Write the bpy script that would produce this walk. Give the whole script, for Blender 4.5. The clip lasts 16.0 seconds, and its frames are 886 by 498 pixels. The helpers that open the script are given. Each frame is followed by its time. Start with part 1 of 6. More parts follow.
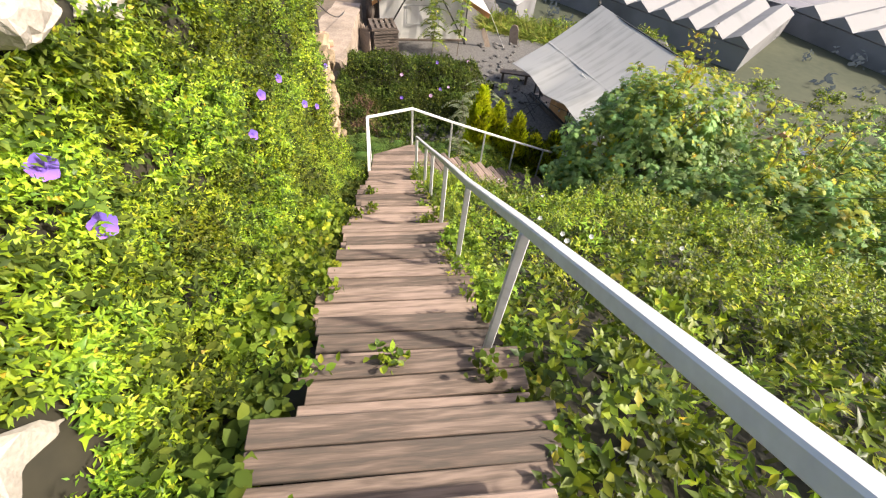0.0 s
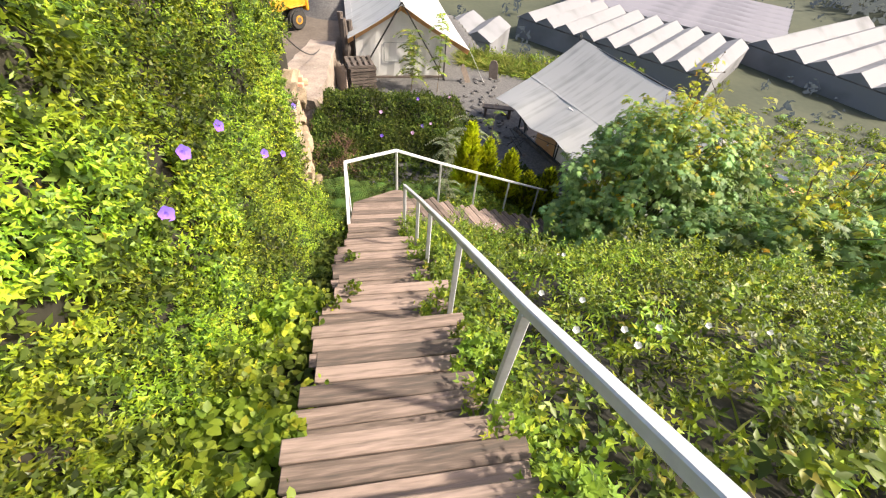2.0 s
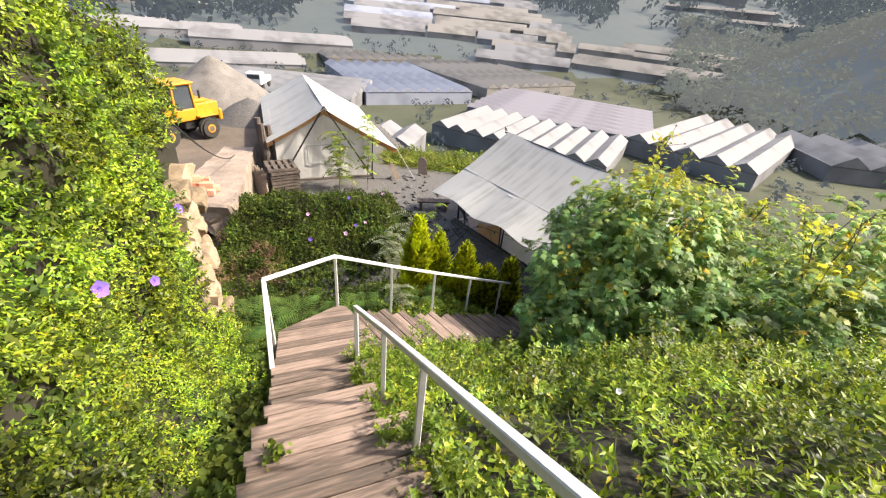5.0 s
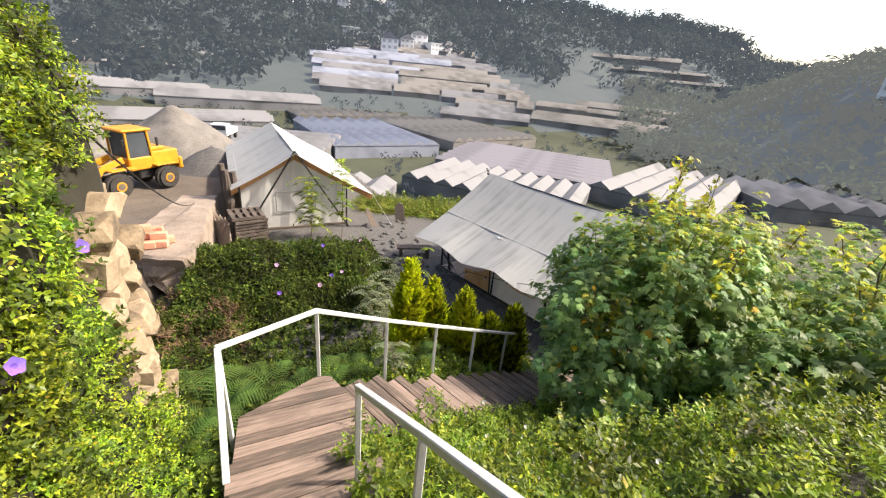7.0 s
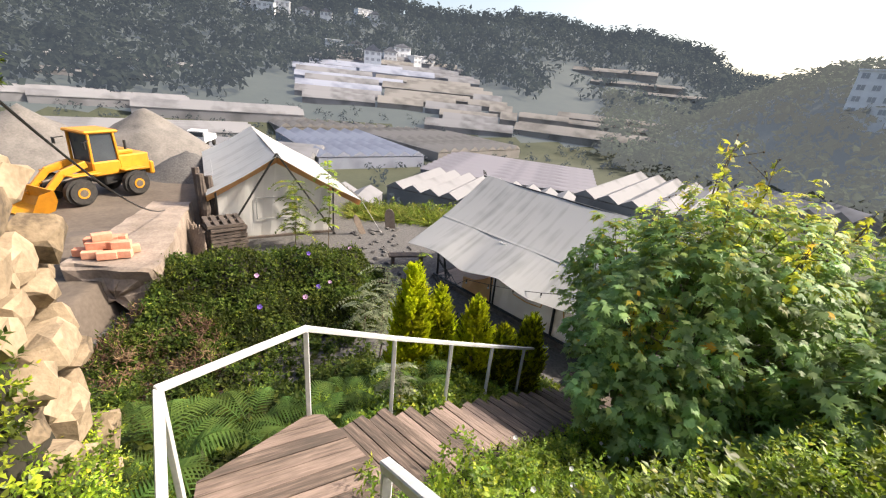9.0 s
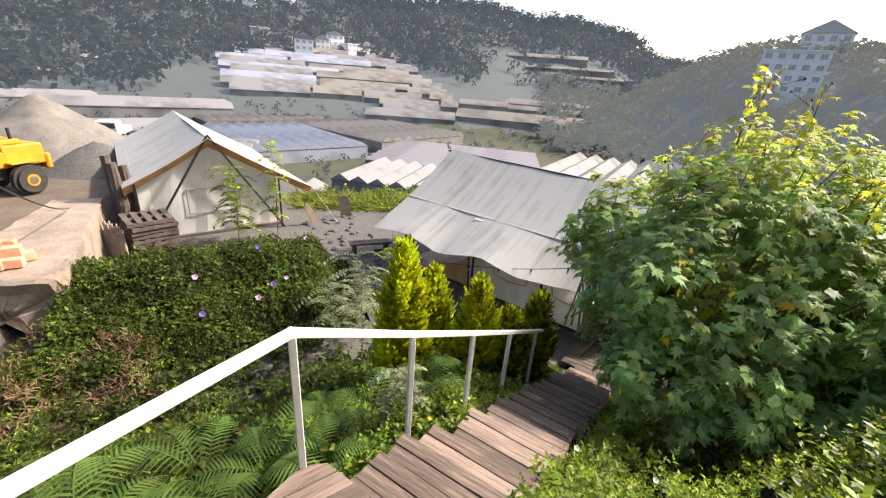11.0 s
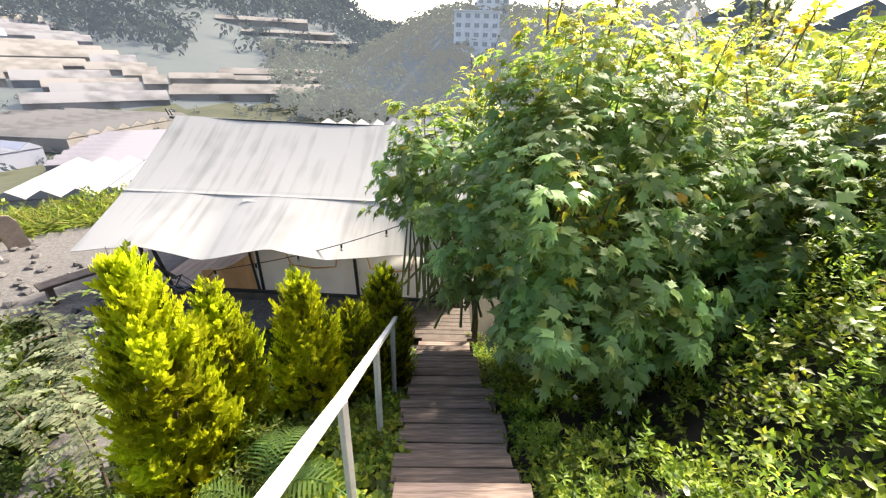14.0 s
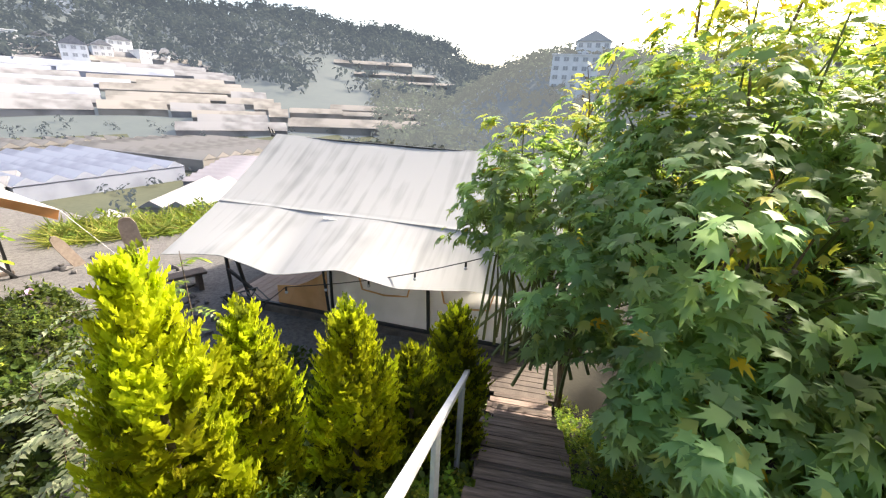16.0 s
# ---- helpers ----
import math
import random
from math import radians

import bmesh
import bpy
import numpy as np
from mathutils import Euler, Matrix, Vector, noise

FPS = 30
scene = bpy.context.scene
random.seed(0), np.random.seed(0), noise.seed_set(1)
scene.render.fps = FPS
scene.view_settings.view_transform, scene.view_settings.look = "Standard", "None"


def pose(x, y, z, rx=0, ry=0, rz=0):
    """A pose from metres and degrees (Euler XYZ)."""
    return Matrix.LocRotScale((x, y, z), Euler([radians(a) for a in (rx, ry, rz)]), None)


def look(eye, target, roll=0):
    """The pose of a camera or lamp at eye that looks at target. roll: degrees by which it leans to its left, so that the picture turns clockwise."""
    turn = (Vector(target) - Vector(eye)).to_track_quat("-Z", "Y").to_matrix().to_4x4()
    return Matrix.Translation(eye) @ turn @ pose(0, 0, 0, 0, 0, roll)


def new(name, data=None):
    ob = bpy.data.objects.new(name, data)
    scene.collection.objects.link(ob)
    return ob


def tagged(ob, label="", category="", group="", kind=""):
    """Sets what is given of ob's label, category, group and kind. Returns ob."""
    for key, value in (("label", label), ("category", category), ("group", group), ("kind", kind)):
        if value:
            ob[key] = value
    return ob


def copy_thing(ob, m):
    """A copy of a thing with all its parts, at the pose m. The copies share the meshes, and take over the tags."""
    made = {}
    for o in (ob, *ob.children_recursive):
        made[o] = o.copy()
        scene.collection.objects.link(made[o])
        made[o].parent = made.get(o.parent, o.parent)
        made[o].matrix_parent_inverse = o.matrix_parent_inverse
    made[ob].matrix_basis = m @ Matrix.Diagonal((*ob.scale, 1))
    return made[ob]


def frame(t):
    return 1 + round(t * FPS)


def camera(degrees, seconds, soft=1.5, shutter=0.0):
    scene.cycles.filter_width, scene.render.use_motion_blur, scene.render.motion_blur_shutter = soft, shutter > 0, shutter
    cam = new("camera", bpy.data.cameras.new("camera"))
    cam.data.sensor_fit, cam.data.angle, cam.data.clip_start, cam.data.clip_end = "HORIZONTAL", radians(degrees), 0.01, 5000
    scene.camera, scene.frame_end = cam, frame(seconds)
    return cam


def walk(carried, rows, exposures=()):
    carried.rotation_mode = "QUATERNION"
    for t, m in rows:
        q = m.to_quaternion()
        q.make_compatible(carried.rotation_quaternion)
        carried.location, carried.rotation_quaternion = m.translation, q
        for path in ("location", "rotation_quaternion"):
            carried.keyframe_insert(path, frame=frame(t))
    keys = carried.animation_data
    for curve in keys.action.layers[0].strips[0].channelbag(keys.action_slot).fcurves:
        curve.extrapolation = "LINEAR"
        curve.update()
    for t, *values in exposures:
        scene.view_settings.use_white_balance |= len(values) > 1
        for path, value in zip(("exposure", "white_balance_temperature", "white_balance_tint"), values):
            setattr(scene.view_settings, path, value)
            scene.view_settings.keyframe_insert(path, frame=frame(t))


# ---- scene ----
# the camera and its walk
cam = camera(95.3, 16.0, soft=1.2)
PATH = [
    (0, (0.949, 0.635, 1.972), (0.865, 1.919, 0.44), 6.1),
    (0.5, (0.858, 0.93, 1.919), (0.757, 2.175, 0.357), 5.2),
    (1, (0.755, 1.161, 1.768), (0.652, 2.427, 0.223), 5.0),
    (1.5, (0.715, 1.419, 1.622), (0.631, 2.739, 0.122), 5.6),
    (2, (0.644, 1.678, 1.463), (0.627, 3.082, 0.039), 6.1),
    (2.5, (0.604, 1.935, 1.321), (0.577, 3.412, -0.027), 6.2),
    (3, (0.511, 2.167, 1.163), (0.499, 3.695, -0.127), 5.8),
    (3.5, (0.433, 2.377, 1.046), (0.467, 3.946, -0.194), 5.9),
    (4, (0.386, 2.605, 0.913), (0.49, 4.218, -0.264), 5.9),
    (4.5, (0.297, 2.852, 0.779), (0.493, 4.508, -0.325), 6.1),
    (4.7, (0.285, 2.951, 0.716), (0.517, 4.623, -0.357), 6.1),
    (6.8, (-0.001, 4.011, 0.006), (0.412, 5.765, -0.863), 5.7),
    (7, (-0.017, 4.097, -0.038), (0.402, 5.877, -0.848), 5.8),
    (7.5, (-0.013, 4.362, -0.199), (0.443, 6.175, -0.909), 6.1),
    (8, (-0.096, 4.554, -0.34), (0.381, 6.367, -1.039), 5.9),
    (8.5, (-0.157, 4.768, -0.464), (0.324, 6.569, -1.189), 5.6),
    (8.7, (-0.144, 4.857, -0.51), (0.339, 6.651, -1.25), 5.7),
    (11, (-0.407, 6.085, -1.287), (0.318, 7.780, -2.062), 4.6),
    (11.5, (-0.422, 6.348, -1.477), (0.416, 7.989, -2.255), 3.6),
    (12, (-0.429, 6.606, -1.610), (0.522, 8.164, -2.427), 3.3),
    (12.5, (-0.357, 6.901, -1.741), (0.765, 8.330, -2.578), 2.3),
    (13, (-0.23, 7.23, -1.84), (1.065, 8.48, -2.70), 1.5),
    (13.5, (0.05, 7.475, -1.89), (1.473, 8.575, -2.764), 0.9),
    (14, (0.246, 7.693, -2.026), (1.755, 8.693, -2.874), 1.7),
    (14.5, (0.443, 7.878, -2.165), (1.978, 8.838, -3.015), 1.7),
    (15, (0.67, 8.017, -2.299), (2.216, 8.971, -3.134), 2.0),
    (15.5, (0.761, 8.19, -2.351), (2.233, 9.3, -3.126), 1.5),
    (16, (0.794, 8.216, -2.365), (2.104, 9.556, -3.066), 2.6),
]
walk(cam, [(t, look(eye, target, roll)) for t, eye, target, roll in PATH],
     exposures=[(0, 1.1, 6900, 12), (2, 1.2, 6850, 12), (4.5, 1.25, 6850, 12), (8, 1.0, 6900, 13), (11, 1.15, 6900, 13), (12.5, 1.4, 7000, 12), (14, 1.75, 6950, 12), (15, 1.88, 6950, 12), (16, 1.75, 6900, 12)])

# world, sun
SUN = Vector((0.995, -0.08, 0.0)).normalized()
SUN_UP = radians(42)
world = bpy.data.worlds.new("sky")
scene.world = world
world.use_nodes = True
_wn = world.node_tree.nodes
_sky = _wn.new("ShaderNodeTexSky")
_sky.sky_type = "NISHITA"
_sky.sun_disc = False
_sky.sun_elevation = SUN_UP
_sky.sun_rotation = math.atan2(SUN.x, SUN.y)
_sky.air_density, _sky.dust_density, _sky.ozone_density = 1.0, 4.0, 0.6
world.node_tree.links.new(_sky.outputs[0], _wn["Background"].inputs[0])
_wn["Background"].inputs[1].default_value = 0.145
sun_lamp = new("sun", bpy.data.lights.new("sun", "SUN"))
sun_lamp.data.energy, sun_lamp.data.angle, sun_lamp.data.color = 4.2, radians(3), (1.0, 0.935, 0.82)
sun_dir = Vector((SUN.x * math.cos(SUN_UP), SUN.y * math.cos(SUN_UP), math.sin(SUN_UP)))
sun_lamp.matrix_world = look(sun_dir * 50, (0, 0, 0))

# ---- materials
def material(name):
    m = bpy.data.materials.new(name)
    m.use_nodes = True
    return m, m.node_tree.nodes, m.node_tree.links, m.node_tree.nodes["Principled BSDF"]


def ramp(nodes, stops):
    r = nodes.new("ShaderNodeValToRGB")
    while len(r.color_ramp.elements) < len(stops):
        r.color_ramp.elements.new(0.5)
    for e, (p, c) in zip(r.color_ramp.elements, stops):
        e.position, e.color = p, (*c, 1)
    return r


def surface(name, dark, light, scale=8.0, rough=0.8, bump=0.3, metal=0.0, stretch=(1, 1, 1), per_object=0.0, fine=60.0, stain=None):
    """Two scales of noise between two colours, with relief; per_object shifts each piece's tone."""
    m, n, l, b = material(name)
    co = n.new("ShaderNodeTexCoord")
    mp = n.new("ShaderNodeMapping")
    mp.inputs["Scale"].default_value = stretch
    l.new(co.outputs["Object"], mp.inputs[0])
    big, small = n.new("ShaderNodeTexNoise"), n.new("ShaderNodeTexNoise")
    big.inputs["Scale"].default_value, small.inputs["Scale"].default_value = scale, fine
    big.inputs["Detail"].default_value = 6
    for t in (big, small):
        l.new(mp.outputs[0], t.inputs["Vector"])
    mixv = n.new("ShaderNodeMix")
    mixv.inputs[0].default_value = 0.35
    l.new(big.outputs[0], mixv.inputs[2])
    l.new(small.outputs[0], mixv.inputs[3])
    last = mixv.outputs[0]
    if per_object:
        info, add = n.new("ShaderNodeObjectInfo"), n.new("ShaderNodeMath")
        add.operation = "MULTIPLY_ADD"
        add.inputs[1].default_value = per_object
        sub = n.new("ShaderNodeMath")
        sub.operation = "SUBTRACT"
        sub.inputs[1].default_value = 0.5
        l.new(info.outputs["Random"], sub.inputs[0])
        l.new(sub.outputs[0], add.inputs[0])
        l.new(last, add.inputs[2])
        last = add.outputs[0]
    stops = [(0.3, dark), (0.7, light)] if stain is None else [(0.28, stain), (0.4, dark), (0.7, light)]
    r = ramp(n, stops)
    l.new(last, r.inputs[0])
    l.new(r.outputs[0], b.inputs["Base Color"])
    b.inputs["Roughness"].default_value, b.inputs["Metallic"].default_value = rough, metal
    if bump:
        bp = n.new("ShaderNodeBump")
        bp.inputs["Strength"].default_value, bp.inputs["Distance"].default_value = bump, 0.02
        l.new(mixv.outputs[0], bp.inputs["Height"])
        l.new(bp.outputs[0], b.inputs["Normal"])
    return m


def foliage(name, stops, through_col, amount=0.45, rough=0.6, gloss=0.15, clump=1.1):
    """Leaves: each leaf its own tone; part of the light passes through."""
    m, n, l, b = material(name)
    geo = n.new("ShaderNodeNewGeometry")
    r = ramp(n, stops)
    l.new(geo.outputs["Random Per Island"], r.inputs[0])
    noi = n.new("ShaderNodeTexNoise")
    noi.inputs["Scale"].default_value = clump
    co = n.new("ShaderNodeTexCoord")
    l.new(co.outputs["Object"], noi.inputs["Vector"])
    hsv = n.new("ShaderNodeHueSaturation")
    mr = n.new("ShaderNodeMapRange")
    mr.inputs["From Min"].default_value, mr.inputs["From Max"].default_value = 0.31, 0.69
    mr.inputs["To Min"].default_value, mr.inputs["To Max"].default_value = 0.35, 1.75
    hue = n.new("ShaderNodeTexNoise")
    hue.inputs["Scale"].default_value = clump * 2
    l.new(co.outputs["Object"], hue.inputs["Vector"])
    mh = n.new("ShaderNodeMapRange")
    mh.inputs["From Min"].default_value, mh.inputs["From Max"].default_value = 0.3, 0.7
    mh.inputs["To Min"].default_value, mh.inputs["To Max"].default_value = 0.465, 0.515
    l.new(hue.outputs[0], mh.inputs[0])
    l.new(mh.outputs[0], hsv.inputs["Hue"])
    l.new(noi.outputs[0], mr.inputs[0])
    l.new(mr.outputs[0], hsv.inputs["Value"])
    l.new(r.outputs[0], hsv.inputs["Color"])
    l.new(hsv.outputs[0], b.inputs["Base Color"])
    b.inputs["Roughness"].default_value = rough
    b.inputs["Specular IOR Level"].default_value = gloss
    tr, mx = n.new("ShaderNodeBsdfTranslucent"), n.new("ShaderNodeMixShader")
    tint = n.new("ShaderNodeMix")
    tint.data_type, tint.blend_type = "RGBA", "MIX"
    tint.inputs[0].default_value = 0.5
    tint.inputs[7].default_value = (*through_col, 1)
    l.new(hsv.outputs[0], tint.inputs[6])
    l.new(tint.outputs[2], tr.inputs[0])
    mx.inputs[0].default_value = amount
    l.new(b.outputs[0], mx.inputs[1])
    l.new(tr.outputs[0], mx.inputs[2])
    l.new(mx.outputs[0], n["Material Output"].inputs[0])
    return m


def canvas(name, dark, light, amount=0.35, stripes=True, turn=0.0, grain=2.0):
    """Weathered tent cloth with rain streaks; light passes partly through."""
    m, n, l, b = material(name)
    co, mp = n.new("ShaderNodeTexCoord"), n.new("ShaderNodeMapping")
    rot = n.new("ShaderNodeMapping")
    rot.inputs["Rotation"].default_value = (0, 0, radians(turn))
    l.new(co.outputs["Object"], rot.inputs[0])
    mp.inputs["Scale"].default_value = (7.0, 0.35, 0.35) if stripes else (grain, grain, grain)
    l.new(rot.outputs[0], mp.inputs[0])
    a, c = n.new("ShaderNodeTexNoise"), n.new("ShaderNodeTexNoise")
    a.inputs["Scale"].default_value, a.inputs["Detail"].default_value = 0.9, 6
    c.inputs["Scale"].default_value = 1.1 if grain > 1 else 0.12
    l.new(mp.outputs[0], a.inputs["Vector"])
    l.new(co.outputs["Object"], c.inputs["Vector"])
    mul = n.new("ShaderNodeMix")
    mul.inputs[0].default_value = 0.4
    l.new(a.outputs[0], mul.inputs[2])
    l.new(c.outputs[0], mul.inputs[3])
    r = ramp(n, [(0.34, dark), (0.52, light)])
    l.new(mul.outputs[0], r.inputs[0])
    l.new(r.outputs[0], b.inputs["Base Color"])
    b.inputs["Roughness"].default_value = 0.75
    bp = n.new("ShaderNodeBump")
    bp.inputs["Strength"].default_value, bp.inputs["Distance"].default_value = 0.25, 0.03
    l.new(mul.outputs[0], bp.inputs["Height"])
    l.new(bp.outputs[0], b.inputs["Normal"])
    tr, mx = n.new("ShaderNodeBsdfTranslucent"), n.new("ShaderNodeMixShader")
    l.new(r.outputs[0], tr.inputs[0])
    mx.inputs[0].default_value = amount
    l.new(b.outputs[0], mx.inputs[1])
    l.new(tr.outputs[0], mx.inputs[2])
    l.new(mx.outputs[0], n["Material Output"].inputs[0])
    return m


M_plank = surface("weathered_plank", (0.11, 0.08, 0.063), (0.28, 0.205, 0.168), 5, 0.85, 0.5, stretch=(0.5, 7, 2), per_object=0.35, fine=18, stain=(0.07, 0.055, 0.045))
M_timber = surface("dark_timber", (0.05, 0.04, 0.035), (0.14, 0.11, 0.09), 5, 0.9, 0.4)
M_white = surface("white_paint", (0.50, 0.50, 0.505), (0.61, 0.61, 0.615), 9, 0.45, 0.08, fine=40, stain=(0.42, 0.40, 0.36))
# soil set near black, so gaps between the leaves look deep in shade
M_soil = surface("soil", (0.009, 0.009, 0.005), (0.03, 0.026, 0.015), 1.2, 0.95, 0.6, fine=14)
M_dirt = surface("yard_dirt", (0.07, 0.055, 0.043), (0.15, 0.12, 0.095), 0.8, 0.95, 0.5, fine=9)
M_gravel = surface("gravel", (0.05, 0.048, 0.047), (0.145, 0.137, 0.132), 14, 0.95, 0.8, fine=40)
M_stone = surface("sandstone", (0.20, 0.15, 0.095), (0.38, 0.295, 0.20), 4, 0.9, 0.9, per_object=0.35, fine=25, stain=(0.10, 0.075, 0.05))
M_concrete = surface("rough_concrete", (0.21, 0.165, 0.13), (0.35, 0.285, 0.235), 1.6, 0.9, 0.9, fine=14, stain=(0.15, 0.115, 0.085))
M_brick = surface("orange_brick", (0.55, 0.22, 0.13), (0.72, 0.36, 0.24), 10, 0.9, 0.4, per_object=0.3)
M_pale_gravel = surface("pale_gravel", (0.10, 0.092, 0.085), (0.22, 0.20, 0.18), 1.4, 0.95, 0.9, fine=12)
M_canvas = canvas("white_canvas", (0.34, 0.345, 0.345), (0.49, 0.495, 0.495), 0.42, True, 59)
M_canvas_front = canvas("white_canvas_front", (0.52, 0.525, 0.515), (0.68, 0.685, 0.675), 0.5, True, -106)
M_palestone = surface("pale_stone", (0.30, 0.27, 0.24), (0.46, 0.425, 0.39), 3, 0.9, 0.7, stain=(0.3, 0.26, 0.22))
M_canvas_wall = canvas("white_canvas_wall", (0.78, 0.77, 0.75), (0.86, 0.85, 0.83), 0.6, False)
M_tan = canvas("tan_canvas", (0.55, 0.31, 0.13), (0.72, 0.45, 0.22), 0.35, False)
M_porch = surface("porch_board", (0.26, 0.19, 0.15), (0.42, 0.32, 0.26), 5, 0.8, 0.4, stretch=(0.5, 6, 2), per_object=0.2, fine=20)
M_black = surface("black_steel", (0.012, 0.012, 0.012), (0.03, 0.03, 0.03), 10, 0.5, 0.1)
M_yellow = surface("yellow_machine_paint", (0.52, 0.22, 0.012), (0.66, 0.30, 0.02), 4, 0.45, 0.1, stain=(0.35, 0.2, 0.05))
M_tyre = surface("black_rubber", (0.015, 0.015, 0.015), (0.05, 0.045, 0.04), 8, 0.9, 0.4)
M_steel = surface("worn_steel", (0.08, 0.07, 0.06), (0.2, 0.17, 0.14), 6, 0.6, 0.2, 0.4)
M_bark = surface("bark", (0.07, 0.05, 0.035), (0.2, 0.15, 0.1), 14, 0.95, 0.6)
M_plastic = canvas("greenhouse_plastic", (0.13, 0.13, 0.138), (0.24, 0.24, 0.252), 0.2, False, 0, 0.15)
M_plastic_blue = canvas("blue_greenhouse_plastic", (0.20, 0.22, 0.28), (0.32, 0.345, 0.42), 0.2, False, 0, 0.15)
M_net = canvas("grey_shade_net", (0.14, 0.135, 0.16), (0.24, 0.23, 0.26), 0.2, False, 0, 0.15)
M_cream = canvas("cream_greenhouse_plastic", (0.14, 0.132, 0.122), (0.26, 0.245, 0.228), 0.2, False, 0, 0.15)
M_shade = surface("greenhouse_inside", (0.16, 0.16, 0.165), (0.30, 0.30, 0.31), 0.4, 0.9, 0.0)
M_render = surface("white_render", (0.55, 0.56, 0.58), (0.74, 0.75, 0.77), 0.5, 0.8, 0.1)
M_roof = surface("slate_roof", (0.10, 0.11, 0.13), (0.2, 0.21, 0.24), 1.0, 0.7, 0.2)
# grey of the house windows and one far roof, lightened in place of haze
M_haze_grey = surface("haze_pale_grey", (0.26, 0.27, 0.29), (0.36, 0.37, 0.39), 0.6, 0.3, 0.0)
M_window = surface("dark_window", (0.03, 0.04, 0.05), (0.08, 0.09, 0.1), 0.6, 0.15, 0.0)
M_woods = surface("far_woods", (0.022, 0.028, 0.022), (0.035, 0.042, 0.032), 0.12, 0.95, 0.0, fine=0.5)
M_field = surface("valley_grass", (0.03, 0.038, 0.02), (0.065, 0.07, 0.04), 0.1, 0.95, 0.0, fine=1.0)


def haze_emission(m, colour, strength):
    """Adds an even emission that stands in for the haze over far hills."""
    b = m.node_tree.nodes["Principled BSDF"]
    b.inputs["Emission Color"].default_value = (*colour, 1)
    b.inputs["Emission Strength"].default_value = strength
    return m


# wooded ground far off: bluish emission in place of haze
haze_emission(M_woods, (0.66, 0.80, 1.0), 0.08)
M_violet = foliage("violet_petal", [(0.0, (0.22, 0.10, 0.55)), (1.0, (0.34, 0.20, 0.70))], (0.4, 0.25, 0.8), 0.35)
M_pink = foliage("pink_petal", [(0.0, (0.6, 0.35, 0.55)), (1.0, (0.75, 0.5, 0.7))], (0.8, 0.5, 0.7), 0.35)
M_petal_white = foliage("white_petal", [(0.0, (0.7, 0.7, 0.68)), (1.0, (0.8, 0.8, 0.78))], (0.8, 0.8, 0.7), 0.3)
M_vine = foliage("vine_leaf", [(0.0, (0.026, 0.055, 0.01)), (0.25, (0.075, 0.14, 0.015)), (0.55, (0.155, 0.25, 0.02)), (0.9, (0.24, 0.345, 0.022)), (0.985, (0.33, 0.35, 0.03)), (1.0, (0.45, 0.33, 0.03))], (0.42, 0.54, 0.03), 0.28, 0.45, 0.35)
M_vine_young = foliage("young_vine_leaf", [(0.0, (0.16, 0.25, 0.02)), (0.7, (0.25, 0.36, 0.025)), (1.0, (0.36, 0.40, 0.035))], (0.5, 0.6, 0.04), 0.42, 0.5, 0.3)
M_weed_young = foliage("young_weed_leaf", [(0.0, (0.20, 0.27, 0.03)), (0.7, (0.30, 0.38, 0.035)), (1.0, (0.42, 0.42, 0.05))], (0.55, 0.62, 0.05), 0.45, 0.5, 0.3)
M_weed = foliage("weed_leaf", [(0.0, (0.02, 0.042, 0.008)), (0.3, (0.06, 0.105, 0.014)), (0.6, (0.12, 0.185, 0.018)), (0.92, (0.20, 0.27, 0.022)), (1.0, (0.32, 0.28, 0.035))], (0.36, 0.46, 0.03), 0.27, 0.45, 0.3, 1.6)
M_fresh = foliage("fresh_weed_leaf", [(0.0, (0.02, 0.045, 0.01)), (0.35, (0.10, 0.175, 0.022)), (1.0, (0.22, 0.32, 0.035))], (0.38, 0.54, 0.04), 0.45, 0.5, 0.3)
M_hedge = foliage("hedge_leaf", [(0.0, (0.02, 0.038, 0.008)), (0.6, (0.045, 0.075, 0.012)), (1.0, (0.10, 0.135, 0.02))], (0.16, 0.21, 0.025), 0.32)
M_marigold = foliage("tree_marigold_leaf", [(0.0, (0.09, 0.18, 0.07)), (0.5, (0.19, 0.32, 0.12)), (0.95, (0.28, 0.42, 0.14)), (1.0, (0.34, 0.36, 0.09))], (0.46, 0.58, 0.07), 0.5, 0.5, 0.3)
M_marigold_young_lit = foliage("young_sunlit_tree_marigold_leaf", [(0.0, (0.20, 0.26, 0.04)), (0.6, (0.34, 0.38, 0.05)), (1.0, (0.45, 0.43, 0.06))], (0.62, 0.64, 0.06), 0.5, 0.5, 0.3)
M_yellow_leaf = foliage("yellow_leaf", [(0.0, (0.5, 0.33, 0.02)), (1.0, (0.62, 0.45, 0.04))], (0.8, 0.6, 0.05), 0.45)
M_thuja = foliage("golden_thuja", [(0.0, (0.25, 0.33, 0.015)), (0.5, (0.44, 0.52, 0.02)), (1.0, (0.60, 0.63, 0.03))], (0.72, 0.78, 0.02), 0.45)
M_thuja_in = foliage("dark_and_shaded_thuja", [(0.0, (0.07, 0.10, 0.012)), (1.0, (0.16, 0.20, 0.02))], (0.3, 0.34, 0.02), 0.4)
M_fern = foliage("fern_frond", [(0.0, (0.05, 0.11, 0.028)), (1.0, (0.11, 0.20, 0.045))], (0.28, 0.42, 0.07), 0.45)
M_grey_leaf = foliage("grey_green_leaf", [(0.0, (0.13, 0.17, 0.09)), (1.0, (0.25, 0.28, 0.17))], (0.3, 0.36, 0.16), 0.4)
M_grass = foliage("grass_blade", [(0.0, (0.06, 0.10, 0.015)), (0.7, (0.14, 0.19, 0.03)), (1.0, (0.28, 0.25, 0.07))], (0.3, 0.36, 0.05), 0.45)
